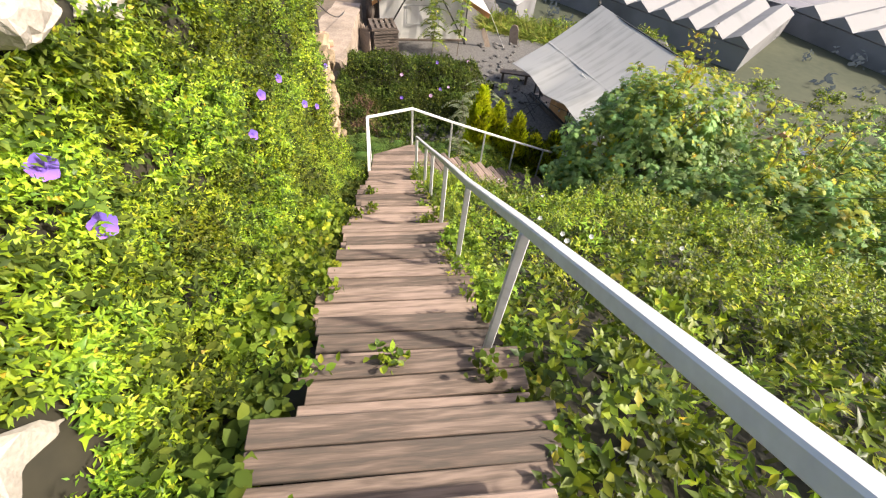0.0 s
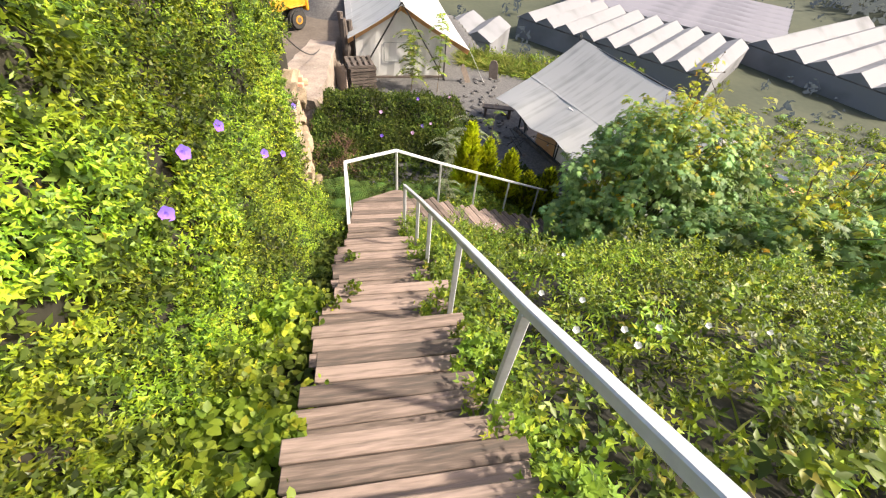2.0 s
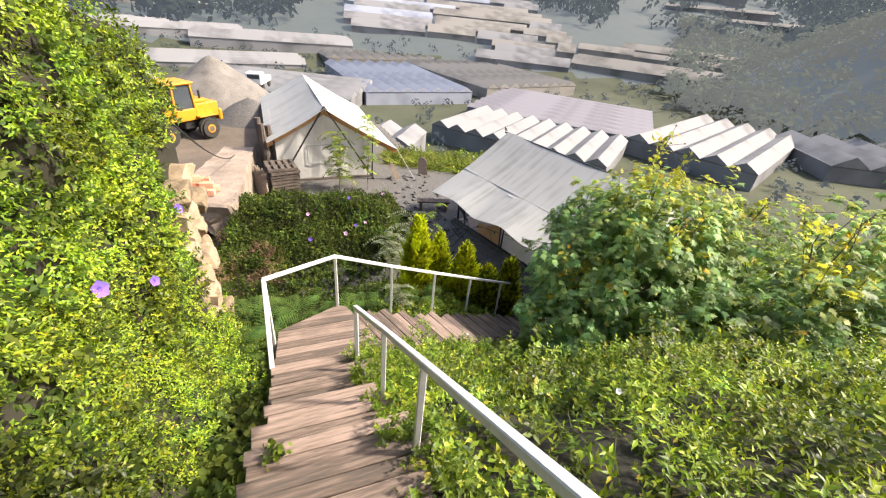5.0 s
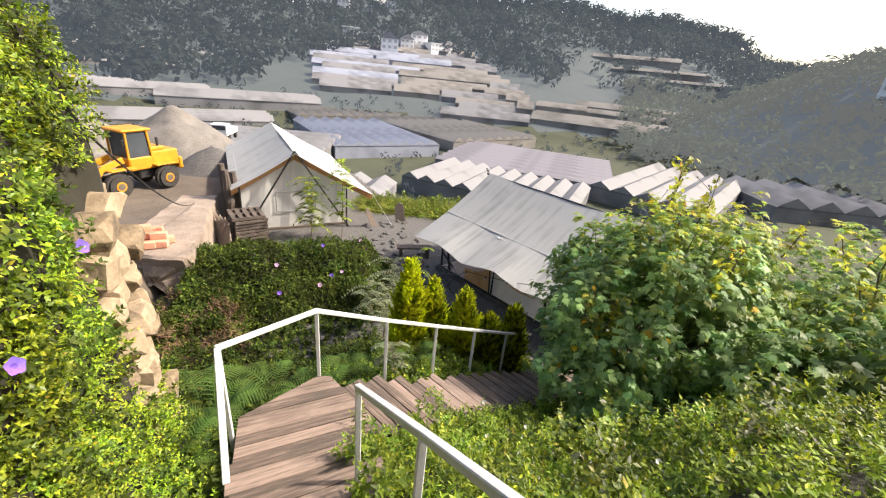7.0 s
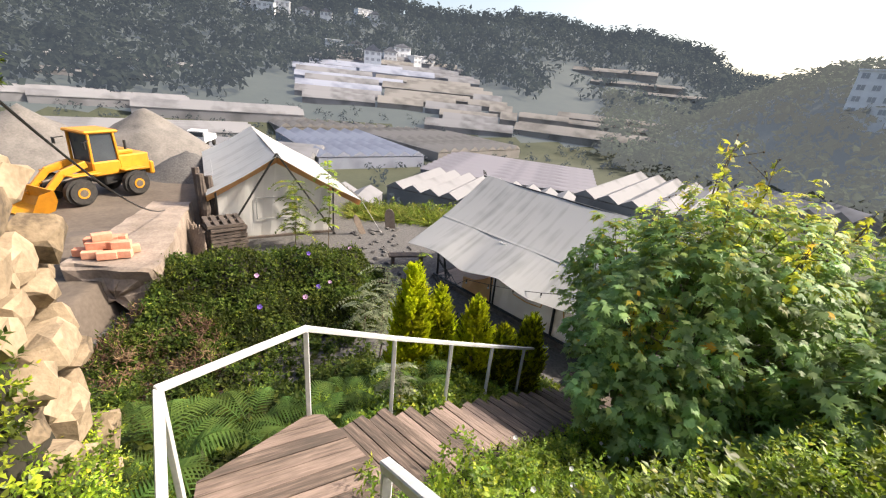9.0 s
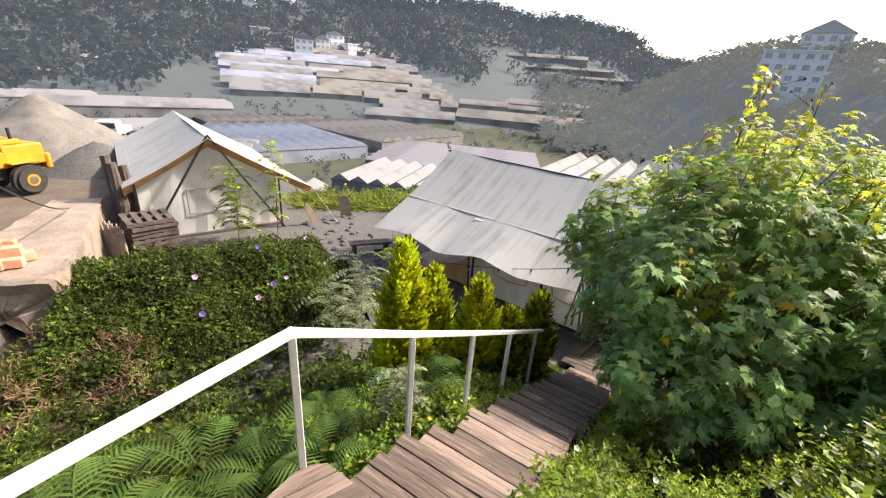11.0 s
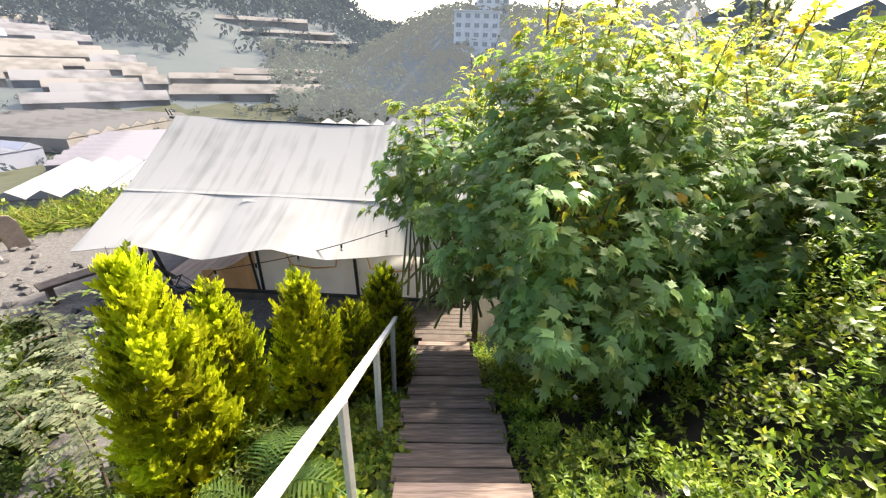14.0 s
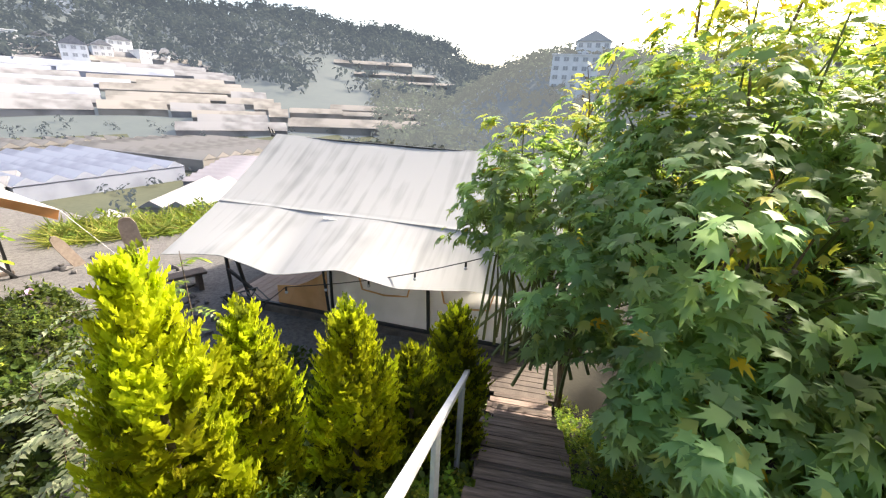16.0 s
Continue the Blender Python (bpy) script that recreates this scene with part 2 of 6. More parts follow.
M_dry = foliage("dry_stalk", [(0.0, (0.075, 0.045, 0.028)), (1.0, (0.19, 0.125, 0.07))], (0.2, 0.13, 0.07), 0.2)
M_stem = surface("green_stem", (0.08, 0.10, 0.03), (0.16, 0.17, 0.06), 8, 0.8, 0.2)

# ---- mesh helpers
def part(name, bm, mat, parent=None, label=""):
    """One mesh object out of a bmesh, under a thing or a part."""
    me = bpy.data.meshes.new(name)
    bm.to_mesh(me)
    bm.free()
    me.materials.append(mat)
    ob = new(name, me)
    ob.parent = parent
    if label:
        ob["label"] = label
    return ob


def part_of(name, me, parent):
    """An alike piece on shared mesh data."""
    ob = new(name, me)
    ob.parent = parent
    return ob


def mesh_from(name, verts, faces, mat, smooth=False):
    me = bpy.data.meshes.new(name)
    me.from_pydata([tuple(v) for v in verts], [], [tuple(f) for f in faces])
    me.materials.append(mat)
    if smooth:
        me.polygons.foreach_set("use_smooth", np.ones(len(me.polygons), dtype=bool))
    me.update()
    return me


def thing(name, label, category, group="", kind="", at=(0, 0, 0)):
    """An Empty at a thing's base, to carry its parts."""
    ob = new(name)
    ob.location = at
    ob.empty_display_size = 0.1
    return tagged(ob, label, category, group, kind)


def boxy(bm, m, sx, sy, sz, bevel=0.0):
    """A box of that size, centred on the pose m, with its edges taken off."""
    r = bmesh.ops.create_cube(bm, size=1.0, matrix=m @ Matrix.Diagonal((sx, sy, sz, 1)))
    if bevel:
        es = list({e for v in r["verts"] for e in v.link_edges})
        bmesh.ops.bevel(bm, geom=es, offset=bevel, segments=1, affect="EDGES", clamp_overlap=True)


def beam_pose(a, b):
    a, b = Vector(a), Vector(b)
    q = (b - a).to_track_quat("X", "Z")
    return Matrix.Translation((a + b) / 2) @ q.to_matrix().to_4x4(), (b - a).length


def beam(bm, a, b, w, h, bevel=0.004):
    m, n = beam_pose(a, b)
    boxy(bm, m, n, w, h, bevel)


def tube(bm, pts, radii, sides=8, cap=True):
    """A round, tapering bar along a line of points."""
    pts = [Vector(p) for p in pts]
    if not hasattr(radii, "__len__"):
        radii = [radii] * len(pts)
    rings = []
    for i, p in enumerate(pts):
        d = (pts[min(i + 1, len(pts) - 1)] - pts[max(i - 1, 0)]).normalized()
        q = d.to_track_quat("Z", "Y")
        rings.append([bm.verts.new(p + q @ Vector((math.cos(k * math.tau / sides) * radii[i], math.sin(k * math.tau / sides) * radii[i], 0))) for k in range(sides)])
    for a, b in zip(rings, rings[1:]):
        for k in range(sides):
            bm.faces.new((a[k], a[(k + 1) % sides], b[(k + 1) % sides], b[k]))
    if cap:
        bm.faces.new(rings[0][::-1])
        bm.faces.new(rings[-1])


def sheet(bm, rows, thick=0.0):
    """A cloth or slab out of rows of points."""
    vs = [[bm.verts.new(p) for p in r] for r in rows]
    fs = [bm.faces.new((a[i], a[i + 1], b[i + 1], b[i])) for a, b in zip(vs, vs[1:]) for i in range(len(a) - 1)]
    if thick:
        bmesh.ops.recalc_face_normals(bm, faces=fs)
        bmesh.ops.solidify(bm, geom=fs, thickness=thick)


def rock(bm, at, size, seed, turn=0.0, sub=2):
    """An uneven, blocky stone."""
    r = bmesh.ops.create_icosphere(bm, subdivisions=sub, radius=1.0)
    rz = Matrix.Rotation(turn, 3, "Z") @ Matrix.Rotation(seed * 1.7, 3, "X")
    for v in r["verts"]:
        c = v.co.copy()
        c = Vector([math.copysign(abs(k) ** 0.4, k) for k in c])
        c *= 0.8 + 0.28 * noise.noise(v.co * 1.4 + Vector((seed * 7.1, seed * 3.3, 0))) + 0.10 * noise.noise(v.co * 3.7 + Vector((seed, 0, seed * 2.3)))
        c = rz @ c
        v.co = Vector(at) + Vector((c.x * size[0], c.y * size[1], c.z * size[2])) * 0.5


rng = np.random.default_rng(7)

LEAF = (np.array([(0, 0, 0), (-0.27, 0.38, 0.06), (0, 0.42, -0.02), (0.27, 0.38, 0.06), (0, 1, -0.08)]), [(0, 2, 1), (0, 3, 2), (1, 2, 4), (2, 3, 4)])
OVAL = (np.array([(0, 0, 0), (-0.33, 0.3, 0.05), (-0.3, 0.68, 0.03), (0, 1, -0.1), (0.3, 0.68, 0.03), (0.33, 0.3, 0.05), (0, 0.5, -0.03)]), [(0, 6, 1), (1, 6, 2), (2, 6, 3), (3, 6, 4), (4, 6, 5), (5, 6, 0)])
LOBED = (np.array([(0, 0, 0), (-0.2, 0.2, 0.04), (-0.46, 0.46, -0.08), (-0.19, 0.5, 0.03), (-0.31, 0.86, -0.09), (-0.11, 0.66, 0.02), (0, 1.15, -0.2), (0.11, 0.66, 0.02), (0.31, 0.86, -0.09), (0.19, 0.5, 0.03), (0.46, 0.46, -0.08), (0.2, 0.2, 0.04), (0, 0.42, -0.03)]),
         [(0, 12, 1), (1, 12, 3), (1, 3, 2), (3, 12, 5), (3, 5, 4), (5, 12, 7), (5, 7, 6), (7, 12, 9), (7, 9, 8), (9, 12, 11), (9, 11, 10), (11, 12, 0)])
TRILOBE = (np.array([(0, 0, 0), (-0.36, 0.22, 0.04), (-0.15, 0.45, 0.03), (0, 1, -0.14), (0.15, 0.45, 0.03), (0.36, 0.22, 0.04), (0, 0.36, -0.03)]), [(0, 6, 1), (1, 6, 2), (2, 6, 3), (3, 6, 4), (4, 6, 5), (5, 6, 0)])
LANCE = (np.array([(0, 0, 0), (-0.17, 0.4, 0.05), (0, 0.45, -0.02), (0.17, 0.4, 0.05), (0, 1, -0.12)]), [(0, 2, 1), (0, 3, 2), (1, 2, 4), (2, 3, 4)])
NEEDLE = (np.array([(-0.06, 0, 0), (0.06, 0, 0), (0.1, 0.5, 0.03), (-0.1, 0.5, 0.03), (0, 1, -0.05)]), [(0, 1, 2), (0, 2, 3), (3, 2, 4)])
PINNA = (np.array([(-0.05, 0, 0), (0.05, 0, 0), (0.045, 0.35, 0.03), (-0.045, 0.35, 0.03), (0, 1, -0.1)]), [(0, 1, 2), (0, 2, 3), (3, 2, 4)])
BLADE = (np.array([(-0.03, 0, 0), (0.03, 0, 0), (-0.022, 0.6, 0.05), (0.022, 0.6, 0.05), (0, 1, 0.22)]), [(0, 1, 3), (0, 3, 2), (2, 3, 4)])


def unit(a):
    return a / np.maximum(np.linalg.norm(a, axis=1, keepdims=True), 1e-9)


def leaves(name, pos, tip, face, size, template, mats, parent=None, pick=None):
    """Many leaves in one mesh: each grows from pos towards tip, its upper side towards face."""
    tv, tf = template
    tip = unit(tip)
    side = unit(np.cross(tip, face))
    up = np.cross(side, tip)
    s = np.asarray(size).reshape(-1, 1, 1)
    v = pos[:, None, :] + s * (tv[None, :, 0:1] * side[:, None, :] + tv[None, :, 1:2] * tip[:, None, :] + tv[None, :, 2:3] * up[:, None, :])
    n, k = len(pos), len(tv)
    f = np.array(tf)
    faces = (f[None] + (np.arange(n) * k)[:, None, None]).reshape(-1, 3)
    me = bpy.data.meshes.new(name)
    me.vertices.add(n * k)
    me.vertices.foreach_set("co", v.reshape(-1).astype(np.float32))
    me.loops.add(faces.size)
    me.loops.foreach_set("vertex_index", faces.reshape(-1).astype(np.int32))
    me.polygons.add(len(faces))
    me.polygons.foreach_set("loop_start", np.arange(0, faces.size, 3, dtype=np.int32))
    for m in mats:
        me.materials.append(m)
    if pick is not None:
        me.polygons.foreach_set("material_index", np.repeat(pick, len(f)).astype(np.int32))
    me.update(calc_edges=True)
    ob = new(name, me)
    ob.parent = parent
    return ob


def jitter(n, a):
    return rng.normal(0, a, (n, 3))


def sprigs(name, base, axis, length, per, size, template, mats, young=0.35, parent=None):
    """Leafy shoots: leaves whorled round each axis, spreading below and upright at the tip; the last leaves are young."""
    m = len(base)
    axis = unit(axis)
    side = unit(np.cross(axis, np.array((0.31, 0.17, 0.93)) + jitter(m, 0.2)))
    other = np.cross(axis, side)
    t = np.tile(np.linspace(0.15, 1.0, per), m)[:, None]
    a = (np.tile(np.arange(per) * 2.4, m) + np.repeat(rng.uniform(0, 6.3, m), per))[:, None]
    ax, ln = np.repeat(axis, per, 0), np.repeat(length, per)[:, None]
    out = np.repeat(side, per, 0) * np.cos(a) + np.repeat(other, per, 0) * np.sin(a)
    n = m * per
    pos = np.repeat(base, per, 0) + ax * ln * t
    tip = out * (1.05 - 0.55 * t) + ax * (0.15 + 0.7 * t) + jitter(n, 0.22) + np.array((0, 0, -0.12))
    face = ax * (1.1 - 0.4 * t) - out * 0.35 * t + np.array((0, 0, 0.35)) + jitter(n, 0.22)
    pick = ((t[:, 0] > 0.7) & (np.repeat(rng.uniform(0, 1, m), per) < young)).astype(int) if len(mats) > 1 else None
    return leaves(name, pos, tip, face, np.repeat(rng.uniform(*size, m), per) * (1.15 - 0.45 * t[:, 0]), template, mats, parent, pick)


def patchy(p, k):
    """Soft uneven lumps between 0 and 1, k waves to six metres."""
    x, y, z = p[:, 0] * k, p[:, 1] * k, p[:, 2] * k
    return 0.5 + 0.27 * np.sin(x + 1.4 * np.sin(y * 0.7 + z * 0.4)) * np.sin(z * 1.1 + 1.6 * np.sin(x * 0.6 - y * 0.8)) + 0.23 * np.sin(y * 1.3 + 1.7 * np.sin(z * 0.9 + x * 0.5))


# ---- the lie of the land
O1, D1, R1 = np.array((0.303, 1.31)), np.array((-0.239, 0.971)), np.array((0.971, 0.239))
TREAD1, RISE1, Z1 = 0.3163, 0.1926, 0.249
P2, D2, R2 = np.array((0.355, 8.266)), np.array((0.823, 0.570)), np.array((0.570, -0.823))
TREAD2, RISE2, START2 = 0.33, 0.1735, -0.85
LANDING = Z1 - 18 * RISE1
TERRACE, YARD, VALLEY = -6.6, -5.7, -24.0


def smooth(a, b, x):
    t = np.clip((x - a) / (b - a), 0, 1)
    return t * t * (3 - 2 * t)


def stair2_z(s2):
    return LANDING - np.clip((s2 - START2) / TREAD2, 0, 19) * RISE2


def ground_z(x, y):
    """Height of the ground: the hill, the terrace with the tents, the yard, the valley and the far hills."""
    x, y = np.asarray(x, float), np.asarray(y, float)
    qx, qy = x - O1[0], y - O1[1]
    s = qx * D1[0] + qy * D1[1] + 0.44 * np.clip(x - 1.6, 0, 6) + 0.235 * np.clip(x - 7.6, 0, 400)
    hill = Z1 - 0.30 - 0.609 * s
    hill = np.clip(hill, VALLEY, 40) + 0.05 * np.sin(x * 1.3 + y * 0.7) * np.exp(-((x * x + y * y) / 900))
    # second flight cuts into the slope
    wx, wy = x - P2[0], y - P2[1]
    s2, p2 = wx * D2[0] + wy * D2[1], wx * R2[0] + wy * R2[1]
    cut = stair2_z(s2) - 0.22
    k = smooth(-1.6, -0.1, p2) * (1 - smooth(1.5, 4.0, p2)) * smooth(-1.3, -0.2, s2) * (1 - smooth(7.0, 9.5, s2))
    z = hill * (1 - k) + np.minimum(hill, cut) * k
    # terrace and yard
    flat = np.where(x < -5.6, YARD, TERRACE)
    edge = 31 - 6.5 * smooth(-1, 2, x)
    t = smooth(-24, -18, x) * (1 - smooth(10.0, 13.0, x)) * (1 - smooth(0, 7, y - edge))
    below = smooth(-0.6, 0.5, flat - z)
    z = np.where(y < 20, z * (1 - t * below) + flat * t * below, z * (1 - t) + flat * t)
    upper = smooth(0.0, 0.6, z - flat) * smooth(11.6, 14.2, y) * t
    z = z * (1 - upper) + flat * upper
    # far hills
    r = np.hypot(x, y - 5)
    th = np.degrees(np.arctan2(x, y - 5))
    top = np.interp(th, [-80, -45, -21, 9.4, 27, 36, 43.6, 48, 54, 75, 100], [30, 44, 54, 61, 60, 52, 37, 27, 22, 18, 18])
    top = top + 2.5 * np.sin(th * 0.35) + 1.0 * np.sin(th * 0.9 + 1)
    far = np.interp(r, [0, 168, 310, 480, 700, 1500], [0, 0, 0.37, 1.0, 1.0, 0.8]) * (top - VALLEY)
    near_hill = 40.0 * smooth(33, 58, th) * (1 - smooth(85, 110, th)) * smooth(128, 215, r) * (1 - 0.25 * smooth(260, 420, r))
    return z + np.where(z < VALLEY + 6, np.maximum(far, near_hill), 0.0) * smooth(40, 120, r)


def graded(lo, hi, fine_lo, fine_hi, step, grow=1.13):
    mid = list(np.arange(fine_lo, fine_hi, step))
    a, d = [fine_lo], step
    while a[-1] > lo:
        d *= grow
        a.append(a[-1] - d)
    b, d = [mid[-1]], step
    while b[-1] < hi:
        d *= grow
        b.append(b[-1] + d)
    return np.array(a[:0:-1] + mid + b[1:])


gx, gy = graded(-1500, 1500, -9, 9, 0.22, 1.045), graded(-700, 1500, -2, 18, 0.22, 1.045)
GX, GY = np.meshgrid(gx, gy)
GZ = ground_z(GX, GY)
nx_, ny_ = len(gx), len(gy)
gi = np.arange(nx_ * ny_).reshape(ny_, nx_)
quads = np.stack([gi[:-1, :-1], gi[:-1, 1:], gi[1:, 1:], gi[1:, :-1]], -1).reshape(-1, 4)
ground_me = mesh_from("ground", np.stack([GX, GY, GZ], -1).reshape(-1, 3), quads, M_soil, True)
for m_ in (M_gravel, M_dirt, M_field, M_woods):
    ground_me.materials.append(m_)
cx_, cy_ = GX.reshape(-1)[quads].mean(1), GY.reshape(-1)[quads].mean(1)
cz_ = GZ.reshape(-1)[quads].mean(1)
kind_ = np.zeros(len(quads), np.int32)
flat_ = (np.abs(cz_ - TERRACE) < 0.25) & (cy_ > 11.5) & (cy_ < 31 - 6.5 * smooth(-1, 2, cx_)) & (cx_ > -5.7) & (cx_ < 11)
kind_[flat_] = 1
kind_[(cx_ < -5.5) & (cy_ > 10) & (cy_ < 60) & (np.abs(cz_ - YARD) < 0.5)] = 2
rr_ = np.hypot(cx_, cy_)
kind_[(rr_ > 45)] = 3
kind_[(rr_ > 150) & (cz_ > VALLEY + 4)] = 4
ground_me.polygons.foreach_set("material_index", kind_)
ground = tagged(new("ground", ground_me), "sloping dark soil, gravel terrace and valley floor below the stairs", "ground", kind="structure")

# ---- wooden stairs
PLANK = {}


def plank_mesh(n, w, t=0.032):
    """Worn boards of three cuts each, shared between pieces."""
    key = (round(n, 2), round(w, 3))
    if key not in PLANK:
        bm = bmesh.new()
        boxy(bm, Matrix.Identity(4), n, w, t, 0.004)
        for v in bm.verts:
            v.co.z += 0.003 * noise.noise(v.co * 3 + Vector((len(PLANK), 0, 0)))
            if abs(v.co.x) > n * 0.4:
                v.co.x += 0.012 * noise.noise(v.co * 9 + Vector((len(PLANK) * 3, 1, 0)))
        me = bpy.data.meshes.new("plank")
        bm.to_mesh(me)
        bm.free()
        me.materials.append(M_plank)
        PLANK[key] = me
    return PLANK[key]


def flight(name, label, origin, d, r, tread, rise, z0, first, last, p0, p1, seed):
    st = thing(name, label, "stairs", "garden stairs")
    rnd = random.Random(seed)
    yaw = math.degrees(math.atan2(r[1], r[0]))
    for k in range(first, last + 1):
        s1, z = k * tread, z0 - k * rise
        a, b = p0 + rnd.uniform(-0.07, 0.06), p1 + rnd.uniform(-0.07, 0.07)
        for j in range(3):
            s = s1 - tread * (j + 0.5) / 3 + 0.012
            n = round((b - a + rnd.uniform(-0.025, 0.025)) / 0.02) * 0.02
            c = origin + d * s + r * ((a + b) / 2 + rnd.uniform(-0.015, 0.015))
            ob = part_of("plank", plank_mesh(n, tread / 3 - 0.006), st)
            ob.matrix_basis = pose(c[0], c[1], z - 0.016 + rnd.uniform(-0.003, 0.003), rnd.uniform(-1.2, 1.2), rnd.uniform(-0.5, 0.5), yaw + rnd.uniform(-0.7, 0.7) + (180 if rnd.random() < 0.5 else 0))
        # riser board under the front edge, dark for the shadow below the nosing
        bm = bmesh.new()
        c = origin + d * (s1 - 0.025) + r * ((p0 + p1) / 2)
        boxy(bm, pose(c[0], c[1], z - 0.034 - rise / 2 + 0.014, 0, 0, yaw), p1 - p0 - 0.12, 0.02, rise - 0.04, 0.003)
        part("riser", bm, M_timber, st, "riser board, dark as the shadow under the nosing")
    for q in (p0 + 0.08, p1 - 0.08):
        bm = bmesh.new()
        a, b = origin + d * (first * tread) + r * q, origin + d * (last * tread) + r * q
        beam(bm, (a[0], a[1], z0 - first * rise - 0.21 - rise / 2), (b[0], b[1], z0 - last * rise - 0.21 - rise / 2), 0.05, 0.2)
        part("stringer", bm, M_timber, st, "dark timber stringer")
    return st


flight("wooden_stairs", "weathered grey-brown plank stairs down a planted bank", O1, D1, R1, TREAD1, RISE1, Z1, -9, 17, 0.0, 0.96, 3)
flight("wooden_stairs", "narrow weathered plank stairs down to the tent, overgrown by weeds", P2 + D2 * START2, D2, R2, TREAD2, RISE2, LANDING, 1, 19, 0.16, 0.98, 5)


def clip_poly(poly, nrm, c):
    out = []
    for a, b in zip(poly, poly[1:] + poly[:1]):
        da, db = a[0] * nrm[0] + a[1] * nrm[1] - c, b[0] * nrm[0] + b[1] * nrm[1] - c
        if da >= 0:
            out.append(a)
        if da * db < 0:
            t = da / (da - db)
            out.append((a[0] + t * (b[0] - a[0]), a[1] + t * (b[1] - a[1])))
    return out


landing = thing("stair_landing", "weathered plank landing at the turn of the stairs", "landing", "garden stairs")
e0, e1 = O1 + D1 * 17 * TREAD1, O1 + D1 * 17 * TREAD1 + R1 * 0.96
f0, f1 = P2 + D2 * START2 + R2 * 0.10, P2 + D2 * START2 + R2 * 1.02
poly = [tuple(e0 - R1 * 0.02), tuple(e1), tuple(f1), tuple(f0), (-0.42, 7.72), (-1.1, 7.2)]
s_lo = 17 * TREAD1
for i in range(14):
    a, b = s_lo + i * 0.112, s_lo + i * 0.112 + 0.106
    base = O1 @ D1
    q = clip_poly(poly, D1, base + a)
    q = clip_poly(q, -D1, -(base + b)) if len(q) > 2 else []
    if len(q) > 2:
        bm = bmesh.new()
        own = [(x * R1[0] + y * R1[1], x * D1[0] + y * D1[1]) for x, y in q]
        lo = [bm.verts.new((x, y, LANDING - 0.032)) for x, y in own]
        up = [bm.verts.new((x, y, LANDING - 0.002 * (i % 3))) for x, y in own]
        bm.faces.new(up)
        bm.faces.new(lo[::-1])
        for j in range(len(q)):
            bm.faces.new((lo[j], lo[(j + 1) % len(q)], up[(j + 1) % len(q)], up[j]))
        part("plank", bm, M_plank, landing).matrix_basis = Matrix.Rotation(math.atan2(R1[1], R1[0]), 4, "Z")
for x, y in ((-0.95, 6.6), (-1.0, 7.15), (-0.45, 7.6), (0.0, 6.9)):
    bm = bmesh.new()
    beam(bm, (x, y, LANDING - 0.04), (x, y, float(ground_z(x, y)) - 0.3), 0.08, 0.08)
    part("post", bm, M_timber, landing, "dark timber post")

# ---- white handrails
RAIL1 = [(1.85, -1.4, 3.02), (1.16, 1.6, 1.0), (0.94, 2.52, 0.37), (0.72, 3.4, -0.19), (0.46, 4.5, -0.92), (0.26, 5.29, -1.43), (0.0, 5.99, -1.81)]
RAIL2 = [(-1.109, 6.999, -2.245), (-0.411, 7.724, -2.385), (0.355, 8.266, -2.902), (1.106, 8.77, -3.37), (1.888, 9.322, -3.87), (2.725, 9.909, -4.40), (3.51, 10.464, -4.86)]


def handrail(label, pts, feet, extra=()):
    h = thing("handrail", label, "handrail", "white handrails", at=(pts[0][0], pts[0][1], 0))
    inv = Matrix.Translation((-pts[0][0], -pts[0][1], 0))
    for a, b in zip(pts, pts[1:]):
        bm = bmesh.new()
        a, b = Vector(a), Vector(b)
        u = (b - a).normalized() * 0.018
        beam(bm, inv @ (a - u), inv @ (b + u), 0.042, 0.042, 0.005)
        part("top_rail", bm, M_white, h)
    for (x, y, z), low in feet:
        bm = bmesh.new()
        beam(bm, inv @ Vector((x, y, z - 0.02)), inv @ Vector((x, y, low)), 0.038, 0.038, 0.004)
        part("post", bm, M_white, h)
    for a, b in extra:
        bm = bmesh.new()
        beam(bm, inv @ Vector(a), inv @ Vector(b), 0.05, 0.05, 0.006)
        part("end_bar", bm, M_white, h)
    return h


handrail("white-painted square steel handrail beside the upper stairs", RAIL1, [(p, float(ground_z(p[0], p[1])) - 0.15) for p in RAIL1[1:]])
handrail("white-painted square steel handrail round the landing and down", RAIL2,
         [(RAIL2[0], LANDING - 0.2), (RAIL2[1], LANDING - 0.25)] + [(p, p[2] - 1.05) for p in RAIL2[2:6]],
         [((-1.109, 6.999, -2.245), (-0.93, 6.29, -2.92))])

# ---- vine-clad bank beside the stairs
def bank_top(s):
    return np.interp(s, [-8, -2, 0.6, 3, 5.2, 6.9, 7.6], [2.6, 1.9, 1.35, 0.95, 0.5, 0.1, -0.3])


BANK_H = np.array([-0.35, -0.12, 0.12, 0.45, 0.8, 1.3])
BANK_P = np.array([-0.14, -0.5, -0.70, -0.80, -0.83, -0.86])


